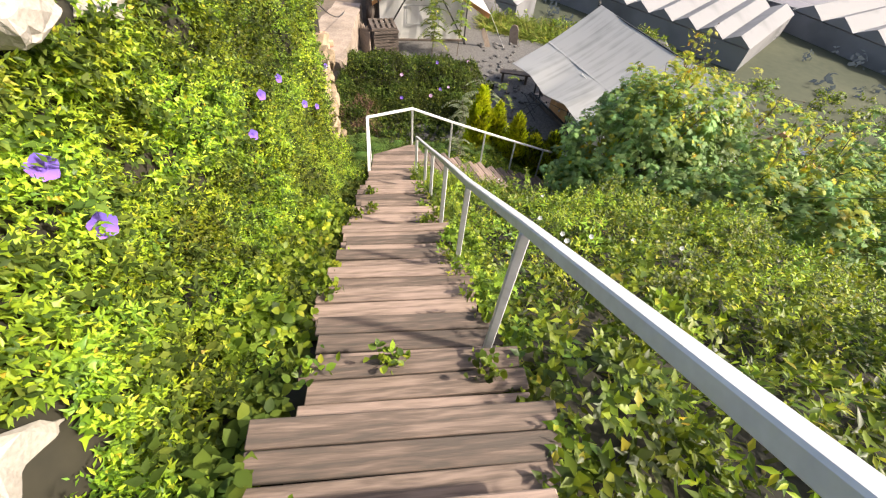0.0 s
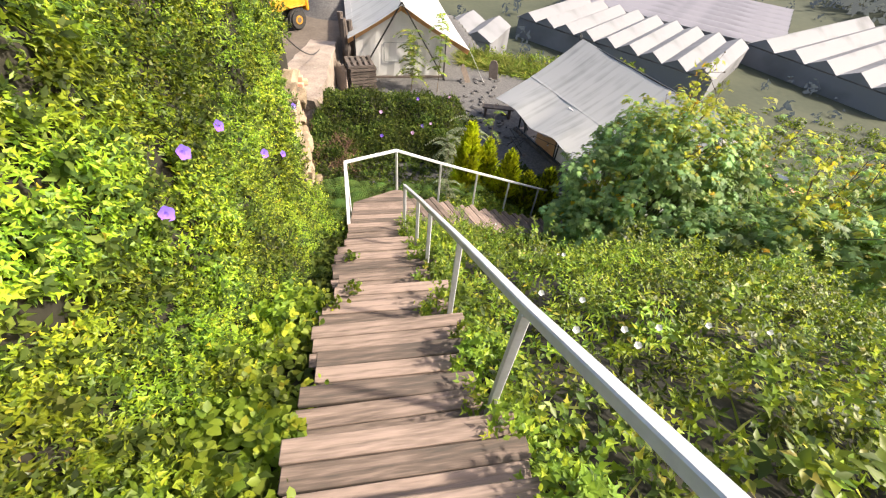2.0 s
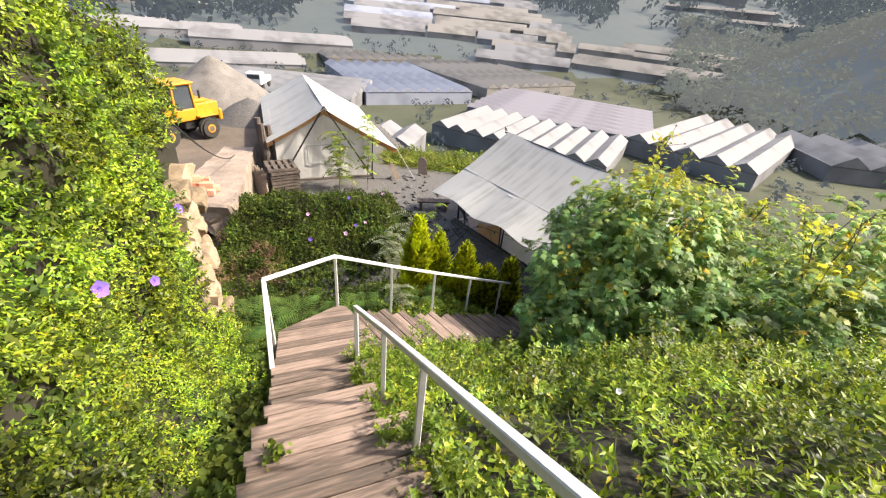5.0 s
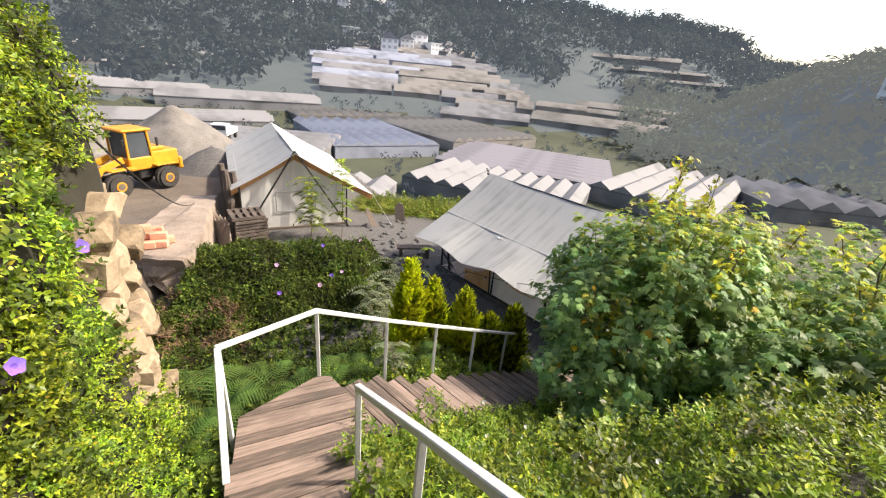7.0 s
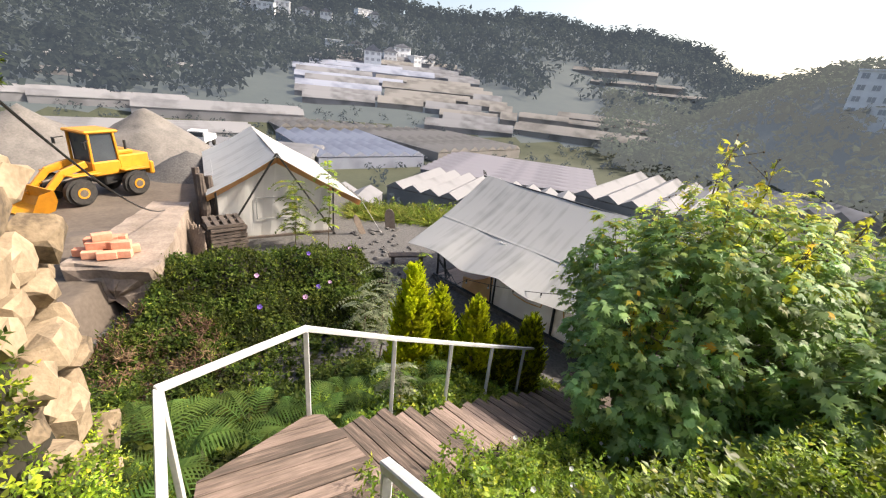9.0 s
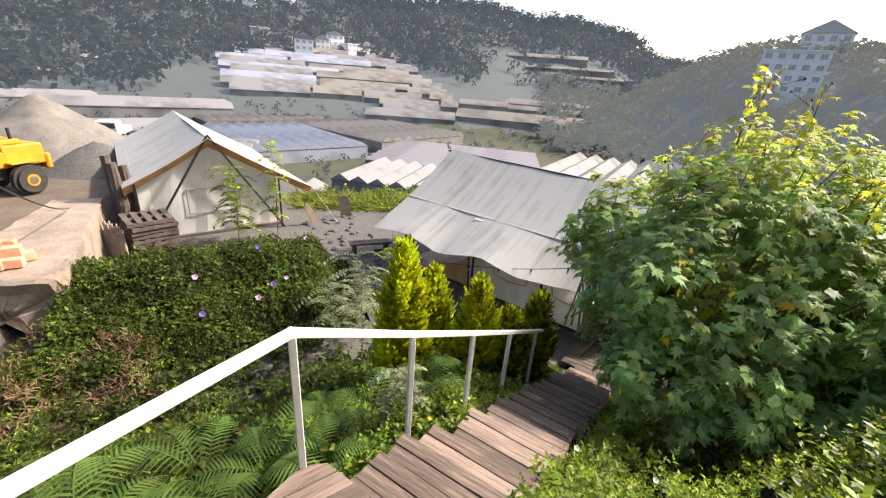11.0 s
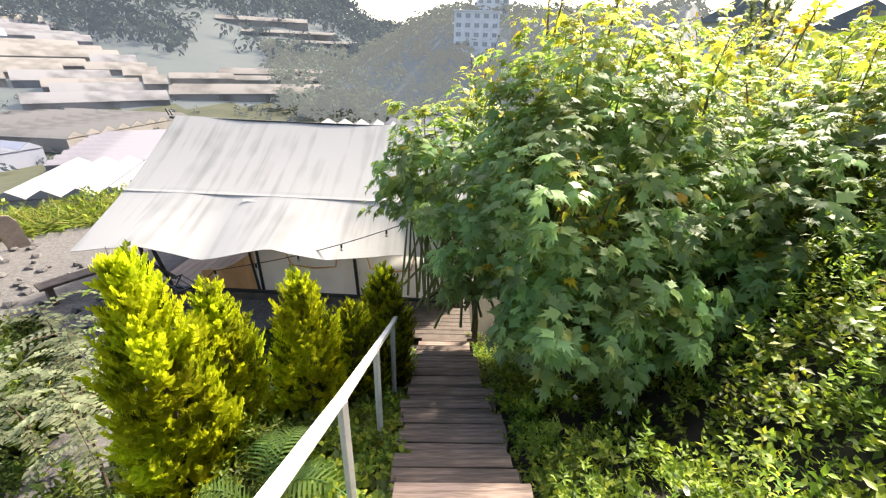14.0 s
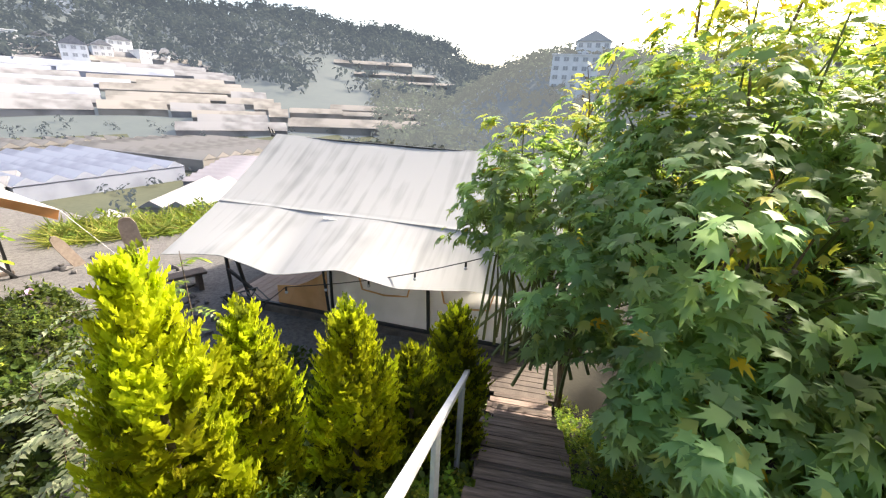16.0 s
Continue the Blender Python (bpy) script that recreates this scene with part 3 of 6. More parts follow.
def bank_point(s, u):
    """A point of the bank: s along the stairs, u from the foot (0) to the top (1) and back over it (2)."""
    zs = Z1 - 0.609 * s
    top = bank_top(s)
    h = -0.35 + (top - zs + 0.35) * np.clip(u, 0, 1)
    p = np.interp(h, BANK_H, BANK_P) - 0.10 * np.clip(u - 0.7, 0, 0.3) / 0.3
    p = np.where(u > 1, p - 0.25 - (u - 1) * 7.0, p)
    h = h + np.where(u > 1, 0.25 * np.sin(np.clip(u - 1, 0, 0.2) * 7.85), 0)
    p = p - 1.4 * np.clip((s - 7.1) / 0.7, 0, 3) ** 2
    n = np.sin(s * 2.1 + u * 5) * 0.07 + np.sin(s * 4.7 - u * 9) * 0.055 + np.sin(s * 9 + u * 17) * 0.03
    p = p + n * np.clip(u * 5, 0, 1)
    return np.stack([O1[0] + D1[0] * s + R1[0] * p, O1[1] + D1[1] * s + R1[1] * p, zs + h], -1)


S_, U_ = np.meshgrid(np.linspace(-6, 8.4, 110), np.concatenate([np.linspace(0, 1, 44), np.linspace(1.03, 2, 14)]), indexing="ij")
bp_ = bank_point(S_, U_)
bi = np.arange(S_.size).reshape(S_.shape)
bq = np.stack([bi[:-1, :-1], bi[1:, :-1], bi[1:, 1:], bi[:-1, 1:]], -1).reshape(-1, 4)
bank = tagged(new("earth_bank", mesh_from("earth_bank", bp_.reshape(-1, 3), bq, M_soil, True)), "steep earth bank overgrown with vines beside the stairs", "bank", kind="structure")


def stone_zone(s, z):
    """Where the bank's stones lie bare."""
    lo = np.interp(s, [5.9, 6.2, 7.7, 8.0], [-1.8, -3.0, -3.6, -3.6])
    return (s > 6.12 + 0.15 * np.sin(z * 5)) & (z < -0.95 + 0.1 * np.sin(s * 9)) & (z > lo)


def bank_shoots(n, s_lo, s_hi, u_lo, u_hi, length, size, per, template, mats, label, holes=0.3):
    n = int(n * 0.75)
    s, u = rng.uniform(s_lo, s_hi, n), rng.uniform(u_lo, u_hi, n)
    p = bank_point(s, u)
    e = 0.02
    a, b = bank_point(s + e, u) - p, bank_point(s, u + e) - p
    nrm = unit(np.cross(b, a))
    nrm *= np.sign(nrm @ np.array((R1[0], R1[1], 0.5)))[:, None]
    thick = 0.6 * patchy(p, 4.2) + 0.4 * patchy(p + 3.1, 11.0)
    keep = ~stone_zone(s, p[:, 2]) & (thick > holes)
    for stone, reach in ((BLOCK, 0.22), (ROCK, 0.22)):
        keep &= np.linalg.norm(p - np.array(stone), axis=1) > reach
    p, nrm, thick = p[keep], nrm[keep], thick[keep]
    k = len(p)
    base = p + nrm * (rng.uniform(-0.1, 1, k) * 0.34 * np.clip(thick - holes, 0, 1))[:, None]
    axis = nrm * 0.75 + np.array((0, 0, 0.35)) + jitter(k, 0.38)
    ob = sprigs("vine_leaves", base, axis, rng.uniform(*length, k), per, size, template, mats)
    return tagged(ob, label, "vine", kind="stuff")


BLOCK, ROCK = (-0.25, 0.66, 0.56), (-0.60, 1.80, 1.36)
bank_shoots(9000, -1.2, 2.6, 0.05, 1.15, (0.05, 0.13), (0.03, 0.055), 8, TRILOBE, [M_vine, M_vine_young], "yellow-green lobed vine leaves tangled over the bank")
bank_shoots(6500, -1.2, 4.6, 0.05, 1.15, (0.08, 0.2), (0.025, 0.05), 9, LANCE, [M_vine, M_vine_young], "narrow yellow-green shoots over the bank")
bank_shoots(9000, 2.4, 5.2, 0.05, 1.15, (0.05, 0.12), (0.025, 0.045), 7, LEAF, [M_vine, M_vine_young], "dense yellow-green vine leaves covering the bank")
bank_shoots(10500, 4.9, 8.3, 0.0, 1.3, (0.05, 0.13), (0.03, 0.055), 7, LEAF, [M_vine, M_vine_young], "dense yellow-green vine leaves covering the bank", 0.27)
bank_shoots(1500, -6, -1, 0.0, 1.15, (0.08, 0.2), (0.06, 0.11), 7, LEAF, [M_vine, M_vine_young], "dense yellow-green vine leaves covering the bank", 0.2)
# dark filler leaves put shade into the hollows of the vine
bank_shoots(6500, -1.2, 8.3, 0.0, 1.2, (0.03, 0.08), (0.04, 0.07), 6, LEAF, [M_hedge], "dark leaves deep in the vine, coloured as its shade", 0.0)


def flower(at, towards, r, mat, label):
    """A five-petalled trumpet flower with its stalk."""
    f = thing("flower", label, "flower", "bank flowers", at=at)
    q = Vector(towards).to_track_quat("Z", "Y").to_matrix().to_4x4()
    bm = bmesh.new()
    c = bm.verts.new(q @ Vector((0, 0, -0.5 * r)))
    ring = []
    for k in range(20):
        a, w = k * math.tau / 20, 1 + 0.10 * math.cos(5 * k * math.tau / 20)
        ring.append((bm.verts.new(q @ Vector((0.35 * r * math.cos(a), 0.35 * r * math.sin(a), -0.1 * r))), bm.verts.new(q @ Vector((r * w * math.cos(a), r * w * math.sin(a), 0.12 * r)))))
    for k in range(20):
        (a, b), (d, e) = ring[k], ring[(k + 1) % 20]
        bm.faces.new((c, d, a))
        bm.faces.new((a, d, e, b))
    part("petals", bm, mat, f)
    bm = bmesh.new()
    tube(bm, [q @ Vector((0, 0, -0.5 * r)), q @ Vector((0, 0, -2.2 * r))], 0.006, 5)
    part("stalk", bm, M_stem, f, "thin green stalk")


for s, z in ((0.3, 0.8), (0.38, 1.0), (2.4, 0.12), (3.0, -0.05), (2.35, -1.42), (2.02, 0.0), (4.04, -0.93), (4.82, -1.43), (5.6, -1.2)):
    top, zs = float(bank_top(s)), Z1 - 0.609 * s
    p = bank_point(np.array(s), np.array((z - zs + 0.35) / (top - zs + 0.35)))
    flower((p[0] + R1[0] * 0.2, p[1] + R1[1] * 0.2, p[2] + 0.02), (R1[0], R1[1] - 0.5, 0.45), random.uniform(0.036, 0.05), M_violet, "violet morning glory flower among the vine leaves")

# ---- stones, concrete wall, white blocks
stones = thing("dry_stone_wall", "bare buff sandstone blocks in the end of the bank", "stone wall", kind="structure")
rnd = random.Random(11)
z_ = -1.25
i = 0
while z_ > -3.75:
    tall = rnd.uniform(0.26, 0.42)
    s_ = 6.16 + rnd.uniform(0, 0.16) + 0.05 * math.sin(z_ * 4)
    while s_ < 7.85:
        w = rnd.uniform(0.2, 0.46)
        h = tall * rnd.uniform(0.8, 1.25)
        p_ = -0.80 - 1.4 * max(0, (s_ + w / 2 - 7.1) / 0.7) ** 2 + rnd.uniform(-0.07, 0.07)
        c = O1 + D1 * (s_ + w / 2) + R1 * p_
        bm = bmesh.new()
        rock(bm, (0, 0, 0), (0.36, w * 1.04, h * 1.02), i * 0.37 + 1, rnd.uniform(-0.2, 0.2), 2)
        ob = part("stone", bm, M_stone, stones)
        ob.matrix_basis = pose(c[0], c[1], z_ - tall / 2 + rnd.uniform(-0.05, 0.05), rnd.uniform(-22, 22), rnd.uniform(-10, 10), math.degrees(math.atan2(R1[1], R1[0])))
        s_ += w + 0.02
        i += 1
    z_ -= tall + 0.02


def rough_wall(name, label, left, right, top, bottom, mat):
    """A thick, crumbling wall between two plan lines."""
    bm = bmesh.new()
    n, rows = 36, []
    mid0 = (Vector(left[0]) + Vector(right[0])) / 2
    for i in range(n + 1):
        t = i / n
        a = Vector(left[0]).lerp(Vector(left[1]), t)
        b = Vector(right[0]).lerp(Vector(right[1]), t)
        ring = [(a.x, a.y, bottom)] + [(a.x, a.y, bottom + (top - bottom) * k / 6) for k in (2, 4, 6)] + [(a.x + (b.x - a.x) * k / 6, a.y + (b.y - a.y) * k / 6, top) for k in (1, 2, 3, 4, 5)] + [(b.x, b.y, top - (top - bottom) * k / 6) for k in (0, 1, 2, 3, 4, 5, 6)]
        out = []
        for p in ring:
            v = Vector(p)
            v += Vector((noise.noise(v * 1.7), noise.noise(v * 1.7 + Vector((9, 0, 0))), 0.4 * noise.noise(v * 2.3 + Vector((0, 5, 0))))) * (0.10 if t > 0.02 else 0.16)
            out.append(v)
        rows.append(out)
    # broken, rounded near end
    back = (Vector(left[1]) - Vector(left[0])).normalized()
    for shrink, step in ((0.97, 0.05), (0.9, 0.12), (0.62, 0.06), (0.3, 0.14), (0.03, 0.05)):
        c0 = Vector((mid0.x, mid0.y, (top + bottom) / 2))
        rows.insert(0, [c0 + (v - c0) * shrink - Vector((back.x, back.y, 0)) * step + Vector((noise.noise(v * 3), noise.noise(v * 3.3), noise.noise(v * 2.7))) * 0.12 for v in rows[-n - 1]])
    sheet(bm, rows)
    ob = part(name, bm, mat)
    return tagged(ob, label, "wall", kind="structure")


rough_wall("wall_retaining", "crumbling buff concrete retaining wall between yard and terrace", ((-6.5, 15.3), (-6.45, 20.4)), ((-4.4, 15.0), (-5.3, 20.5)), -5.28, -7.0, M_concrete)
brick_me = None
for i, (x, y, z, a) in enumerate(((-5.95, 15.55, 0, 10), (-5.62, 15.5, 0, 14), (-5.75, 15.85, 0, 4), (-6.02, 15.95, 0, 20), (-5.7, 16.25, 0, 8), (-5.9, 15.7, 1, 12), (-5.62, 15.75, 1, 3), (-5.8, 16.05, 1, 15), (-5.8, 15.8, 2, 30), (-5.35, 15.6, 0, 8), (-5.3, 15.9, 0, 30), (-6.2, 15.7, 0, 2), (-5.4, 15.75, 1, 12), (-6.05, 15.95, 1, 4), (-5.65, 16.15, 1, 10))):
    if brick_me is None:
        bm = bmesh.new()
        boxy(bm, Matrix.Identity(4), 0.40, 0.20, 0.18, 0.01)
        brick_me = bpy.data.meshes.new("brick")
        bm.to_mesh(brick_me)
        bm.free()
        brick_me.materials.append(M_brick)
    ob = tagged(new("brick", brick_me), "orange fired-clay building block in a loose pile", "brick", "brick pile on the wall")
    ob.matrix_world = pose(x, y, -5.16 + z * 0.182, 0, 0, a)
for x, y, z, sz, lb in ((-0.25, 0.66, 0.56, (0.3, 0.36, 0.6), "pale whitish stone block in the bank"), (-0.60, 1.80, 1.38, (0.26, 0.34, 0.2), "pale whitish rough stone on the bank"), (-0.78, 2.36, 1.18, (0.16, 0.24, 0.1), "small pale stone among the vines")):
    bm = bmesh.new()
    rock(bm, (0, 0, 0), sz, x * 9, 0.4, 3)
    ob = tagged(part("stone", bm, M_palestone), lb, "stone", "bank stones")
    ob.location = (x, y, z)
bm = bmesh.new()
boxy(bm, Matrix.Identity(4), 0.24, 0.11, 0.07, 0.006)
ob = tagged(part("brick", bm, M_brick), "single orange brick lying on the bank", "brick")
ob.matrix_world = pose(-0.72, 1.72, 1.53, 8, 4, 30)

# ---- hedge mound below the landing
def mound_point(x, u):
    """u from the front foot (0) over the top to the back (1)."""
    y = np.interp(u, [0, 0.35, 0.6, 0.7, 1], [13.5, 14.8, 15.75, 16.4, 17.2]) + 0.13 * (x + 2)
    z = np.interp(u, [0, 0.35, 0.6, 0.7, 1], [-6.5, -6.05, -5.53, -5.5, -6.6])
    k = smooth(-4.85, -4.45, x) * (1 - smooth(0.2, 1.0, x))
    z = -6.6 + (z + 6.6) * k + 0.08 * np.sin(x * 3 + u * 7) * k
    return np.stack([x, y, z], -1)


S_, U_ = np.meshgrid(np.linspace(-5, 1.3, 50), np.linspace(0, 1, 26), indexing="ij")
mq = np.arange(S_.size).reshape(S_.shape)
mq = np.stack([mq[:-1, :-1], mq[1:, :-1], mq[1:, 1:], mq[:-1, 1:]], -1).reshape(-1, 4)
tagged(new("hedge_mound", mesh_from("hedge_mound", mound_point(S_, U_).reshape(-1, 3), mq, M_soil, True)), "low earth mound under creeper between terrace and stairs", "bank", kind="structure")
n = 19000
x, u = rng.uniform(-4.9, 1.2, n), rng.uniform(0, 0.9, n)
p = mound_point(x, u)
nrm = unit(np.stack([0 * x, -0.7 + u, 0.8 + 0 * x], -1))
pos = p + nrm * (rng.uniform(0, 1, n)[:, None] ** 1.5 * (0.10 + 0.14 * (0.5 + 0.5 * np.sin(x * 6) * np.sin(p[:, 1] * 5)))[:, None])
tagged(leaves("creeper_leaves", pos, nrm * 0.5 + jitter(n, 0.6), nrm + jitter(n, 0.35), rng.uniform(0.05, 0.11, n), OVAL, [M_hedge]), "dark green creeper leaves covering the mound", "hedge", kind="stuff")
n = 2600
x, u = rng.uniform(-4.7, 0.7, n), rng.uniform(0.02, 0.85, n)
p = mound_point(x, u)
k = patchy(p, 3.4) > 0.42
p, u = p[k], u[k]
nrm = unit(np.stack([0 * u, -0.7 + u, 0.8 + 0 * u], -1))
tagged(sprigs("creeper_shoots", p + nrm * 0.08, nrm + jitter(len(p), 0.4), rng.uniform(0.1, 0.26, len(p)), 8, (0.06, 0.1), LANCE, [M_hedge, M_weed]), "lighter green creeper shoots standing out of the hedge", "hedge", kind="stuff")
for i in range(7):
    x_, u_ = rnd.uniform(-4.2, 0.2), rnd.uniform(0.2, 0.7)
    p_ = mound_point(np.array(x_), np.array(u_))
    flower((p_[0], p_[1] - 0.1, p_[2] + 0.17), (0.1, -0.7, 0.6), rnd.uniform(0.045, 0.065), M_pink if i % 3 else M_violet, "pale pink creeper flower on the hedge")

# ---- weeds and grass on the slopes
def lumps(x, y):
    a = 0.5 + 0.26 * np.sin(x * 2.3 + 1.1 * np.sin(y * 1.7)) + 0.24 * np.sin(y * 2.9 + 1.3 * np.sin(x * 2.1))
    b = 0.5 + 0.5 * np.sin(x * 6.1 + 2 * np.sin(y * 3.1)) * np.sin(y * 5.3 + 1.7 * np.sin(x * 4.2))
    return np.clip(0.62 * a + 0.5 * b - 0.08, 0, 1) ** 1.7


def weeds(name, label, x, y, low, high, size, template, mat, kind_tip=0.5, base=None):
    # shoots: whorls of leaves round leaning stalks
    per = 1 if template is BLADE else 9
    m = max(1, len(x) // per)
    x, y = x[:m], y[:m]
    z = ground_z(x, y) if base is None else base[:m]
    top = (low + (high - low) * lumps(x, y)) * rng.uniform(0.65, 1.2, m)
    lean = rng.normal(0, 0.22, (m, 2))
    n = m * per
    h = np.tile(np.linspace(1.0, 0.35, per), m) if per > 1 else np.full(n, 0.1)
    hh = np.repeat(top, per) * h
    pos = np.stack([np.repeat(x, per) + np.repeat(lean[:, 0], per) * hh, np.repeat(y, per) + np.repeat(lean[:, 1], per) * hh, np.repeat(z, per) + hh], -1)
    a = np.tile(np.arange(per) * 2.4, m) + np.repeat(rng.uniform(0, 6.3, m), per)
    tip = np.stack([np.cos(a), np.sin(a), kind_tip * (2.0 * h * h - 0.5)], -1) + jitter(n, 0.4)
    face = jitter(n, 0.45) + np.array((0.0, 0.0, 1.0))
    return tagged(leaves(name, pos, tip, face, rng.uniform(*size, n), template, [mat]), label, "weeds", kind="stuff")


def in_frame1(n, s0, s1, p0, p1):
    s, p = rng.uniform(s0, s1, n), rng.uniform(p0, p1, n)
    return O1[0] + D1[0] * s + R1[0] * p, O1[1] + D1[1] * s + R1[1] * p


def in_frame2(n, s0, s1, p0, p1):
    s, p = rng.uniform(s0, s1, n), rng.uniform(p0, p1, n)
    return P2[0] + D2[0] * s + R2[0] * p, P2[1] + D2[1] * s + R2[1] * p


def off_stairs(x, y, margin=0.0):
    qx, qy = x - O1[0], y - O1[1]
    s, p = qx * D1[0] + qy * D1[1], qx * R1[0] + qy * R1[1]
    wx, wy = x - P2[0], y - P2[1]
    s2, p2 = wx * D2[0] + wy * D2[1], wx * R2[0] + wy * R2[1]
    on1 = (p > -0.02 - margin) & (p < 1.0 + margin) & (s < 5.5)
    on2 = (p2 > 0.14 - margin) & (p2 < 0.99 + margin) & (s2 > -0.9) & (s2 < 6.5)
    land = (p > -0.1 - margin) & (p < 1.05) & (s > 5.2) & (s < 6.35) & (s2 < -0.8)
    return ~(on1 | on2 | land)


def masked(x, y, margin=0.0):
    shrub = (y > 6.35 - 0.45 * (x - 5.0)) & (x > 4.2) & (x < 9)
    k = off_stairs(x, y, margin) & ~(shrub & (np.random.default_rng(5).uniform(0, 1, len(x)) < 0.75))
    return x[k], y[k]


def bushes(label, centres, n, length, size, per, template, mats, seed, name="weeds", over=0.0):
    """Leafy mounds over the slope: each centre is (x, y, radius, height); bare hollows stay between them."""
    r = np.random.default_rng(seed)
    c = np.array(centres)
    n = int(n * 0.68)
    w = c[:, 2] ** 2
    i = r.choice(len(c), n, p=w / w.sum())
    a, q = r.uniform(0, math.tau, n), np.sqrt(r.uniform(0, 1, n))
    wob = 1 + 0.22 * np.sin(3 * a + i) + 0.12 * np.sin(5 * a + 2.0 * i)
    x, y = c[i, 0] + c[i, 2] * q * wob * np.cos(a), c[i, 1] + c[i, 2] * q * wob * np.sin(a)
    h = c[i, 3] * (1 - q ** 2.4) * (0.85 + 0.3 * np.sin(x * 9 + i) * np.sin(y * 8)) * r.uniform(0.55, 1.08, n)
    k = off_stairs(x, y, -over)
    x, y, h, a, q = x[k], y[k], h[k], a[k], q[k]
    base = np.stack([x, y, ground_z(x, y) + h], -1)
    axis = np.stack([np.cos(a) * q * 0.9, np.sin(a) * q * 0.9, 0.9 + 0 * a], -1) + r.normal(0, 0.28, (len(x), 3))
    return tagged(sprigs(name, base, axis, r.uniform(*length, len(x)), per, size, template, mats), label, "weeds", kind="stuff")


def mounds(n, place, radius, height, seed, gap=0.62):
    """Centres scattered so that they overlap a little and leave hollows."""
    r, out = np.random.default_rng(seed), []
    for _ in range(n * 12):
        x, y = place(r)
        rad = r.uniform(*radius)
        if len(out) < n and all(math.hypot(x - o[0], y - o[1]) > gap * (rad + o[2]) for o in out) and off_stairs(np.array([x]), np.array([y]), rad * 0.45)[0]:
            out.append((x, y, rad, r.uniform(*height) * (0.5 + 0.5 * rad / radius[1])))
    return out


def on_slope(s0, s1, p0, p1):
    def pick_place(r):
        s, p = r.uniform(s0, s1), r.uniform(p0, p1)
        return O1[0] + D1[0] * s + R1[0] * p, O1[1] + D1[1] * s + R1[1] * p
    return pick_place


def along_lower(s0, s1, p0, p1):
    def pick_place(r):
        s, p = r.uniform(s0, s1), r.uniform(p0, p1)
        return P2[0] + D2[0] * s + R2[0] * p, P2[1] + D2[1] * s + R2[1] * p
    return pick_place


near_bushes = mounds(60, on_slope(-2.5, 4.7, 1.1, 6.4), (0.32, 0.75), (0.55, 1.25), 31, 0.66)
near_bushes = [(x, y, w, h * min(1.0, 0.35 + 0.45 * max(0.0, (x - O1[0]) * R1[0] + (y - O1[1]) * R1[1] - 1.1))) for x, y, w, h in near_bushes]
bushes("tangled yellow-green weed bushes on the slope beside the stairs", near_bushes[::3], 3900, (0.1, 0.24), (0.045, 0.08), 9, LANCE, [M_vine, M_vine_young], 41)
bushes("tangled green leafy bushes on the slope beside the stairs", near_bushes[1::3], 3700, (0.08, 0.2), (0.045, 0.08), 8, TRILOBE, [M_weed, M_weed_young], 42)
bushes("dark green leafy bushes on the slope beside the stairs", near_bushes[2::3], 3400, (0.08, 0.2), (0.05, 0.09), 8, LEAF, [M_weed, M_weed], 48)
# hedge-dark leaves paint the shade in the hollows between the bushes
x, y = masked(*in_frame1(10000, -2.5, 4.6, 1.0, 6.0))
weeds("weeds", "low weeds in the slope hollows, darkened as if in shade", x, y, 0.05, 0.25, (0.04, 0.09), LANCE, M_hedge)
bushes("weed bushes on the far slope", mounds(60, on_slope(-2, 5.5, 5.6, 13), (0.5, 0.95), (0.5, 1.1), 33, 0.7), 4200, (0.15, 0.3), (0.08, 0.14), 8, LANCE, [M_weed, M_weed_young], 43)
bushes("bright green weeds inside the turn of the stairs", mounds(26, on_slope(3.9, 6.3, 1.12, 3.6), (0.2, 0.42), (0.3, 0.6), 34, 0.68), 2400, (0.07, 0.17), (0.04, 0.065), 8, LANCE, [M_fresh, M_weed_young], 44)
bushes("lush bright green leafy weeds above the lower stairs", mounds(34, along_lower(-0.8, 4.6, 1.2, 3.8), (0.24, 0.5), (0.35, 0.7), 35, 0.68), 4200, (0.08, 0.18), (0.045, 0.075), 8, LEAF, [M_fresh, M_weed_young], 45)
bushes("low green weeds along the lower stairs", mounds(40, along_lower(-0.8, 5.6, 1.02, 1.5), (0.12, 0.22), (0.12, 0.3), 36, 0.5), 1700, (0.05, 0.12), (0.025, 0.05), 8, OVAL, [M_fresh, M_weed_young], 46)
bushes("light green broad-leaved plants at the foot of the bank", mounds(9, on_slope(0.1, 2.8, -0.5, -0.18), (0.16, 0.26), (0.25, 0.45), 37, 0.5), 800, (0.08, 0.16), (0.05, 0.085), 8, OVAL, [M_fresh, M_weed_young], 47)
x, y = masked(*in_frame2(20000, -1.0, 5.2, -0.75, 0.25), -0.07)
weeds("weeds", "low green weeds round the handrail posts", x, y, 0.06, 0.26, (0.03, 0.07), OVAL, M_weed)
bushes("low bright green weeds round the handrail posts", mounds(30, along_lower(-0.9, 4.6, -0.6, 0.05), (0.14, 0.26), (0.14, 0.3), 38, 0.55), 2000, (0.05, 0.12), (0.03, 0.055), 8, OVAL, [M_fresh, M_weed_young], 49)
bushes("small rounded green shrubs behind the handrail", mounds(12, along_lower(-0.2, 4.4, -1.3, -0.75), (0.22, 0.36), (0.35, 0.55), 39, 0.7), 1500, (0.08, 0.16), (0.04, 0.065), 9, LANCE, [M_fresh, M_weed_young], 50)
x, y = masked(*in_frame2(16000, -2.4, 5.5, -3.4, -0.6))
weeds("weeds", "dark undergrowth below the handrail", x, y, 0.1, 0.4, (0.06, 0.14), LEAF, M_hedge)
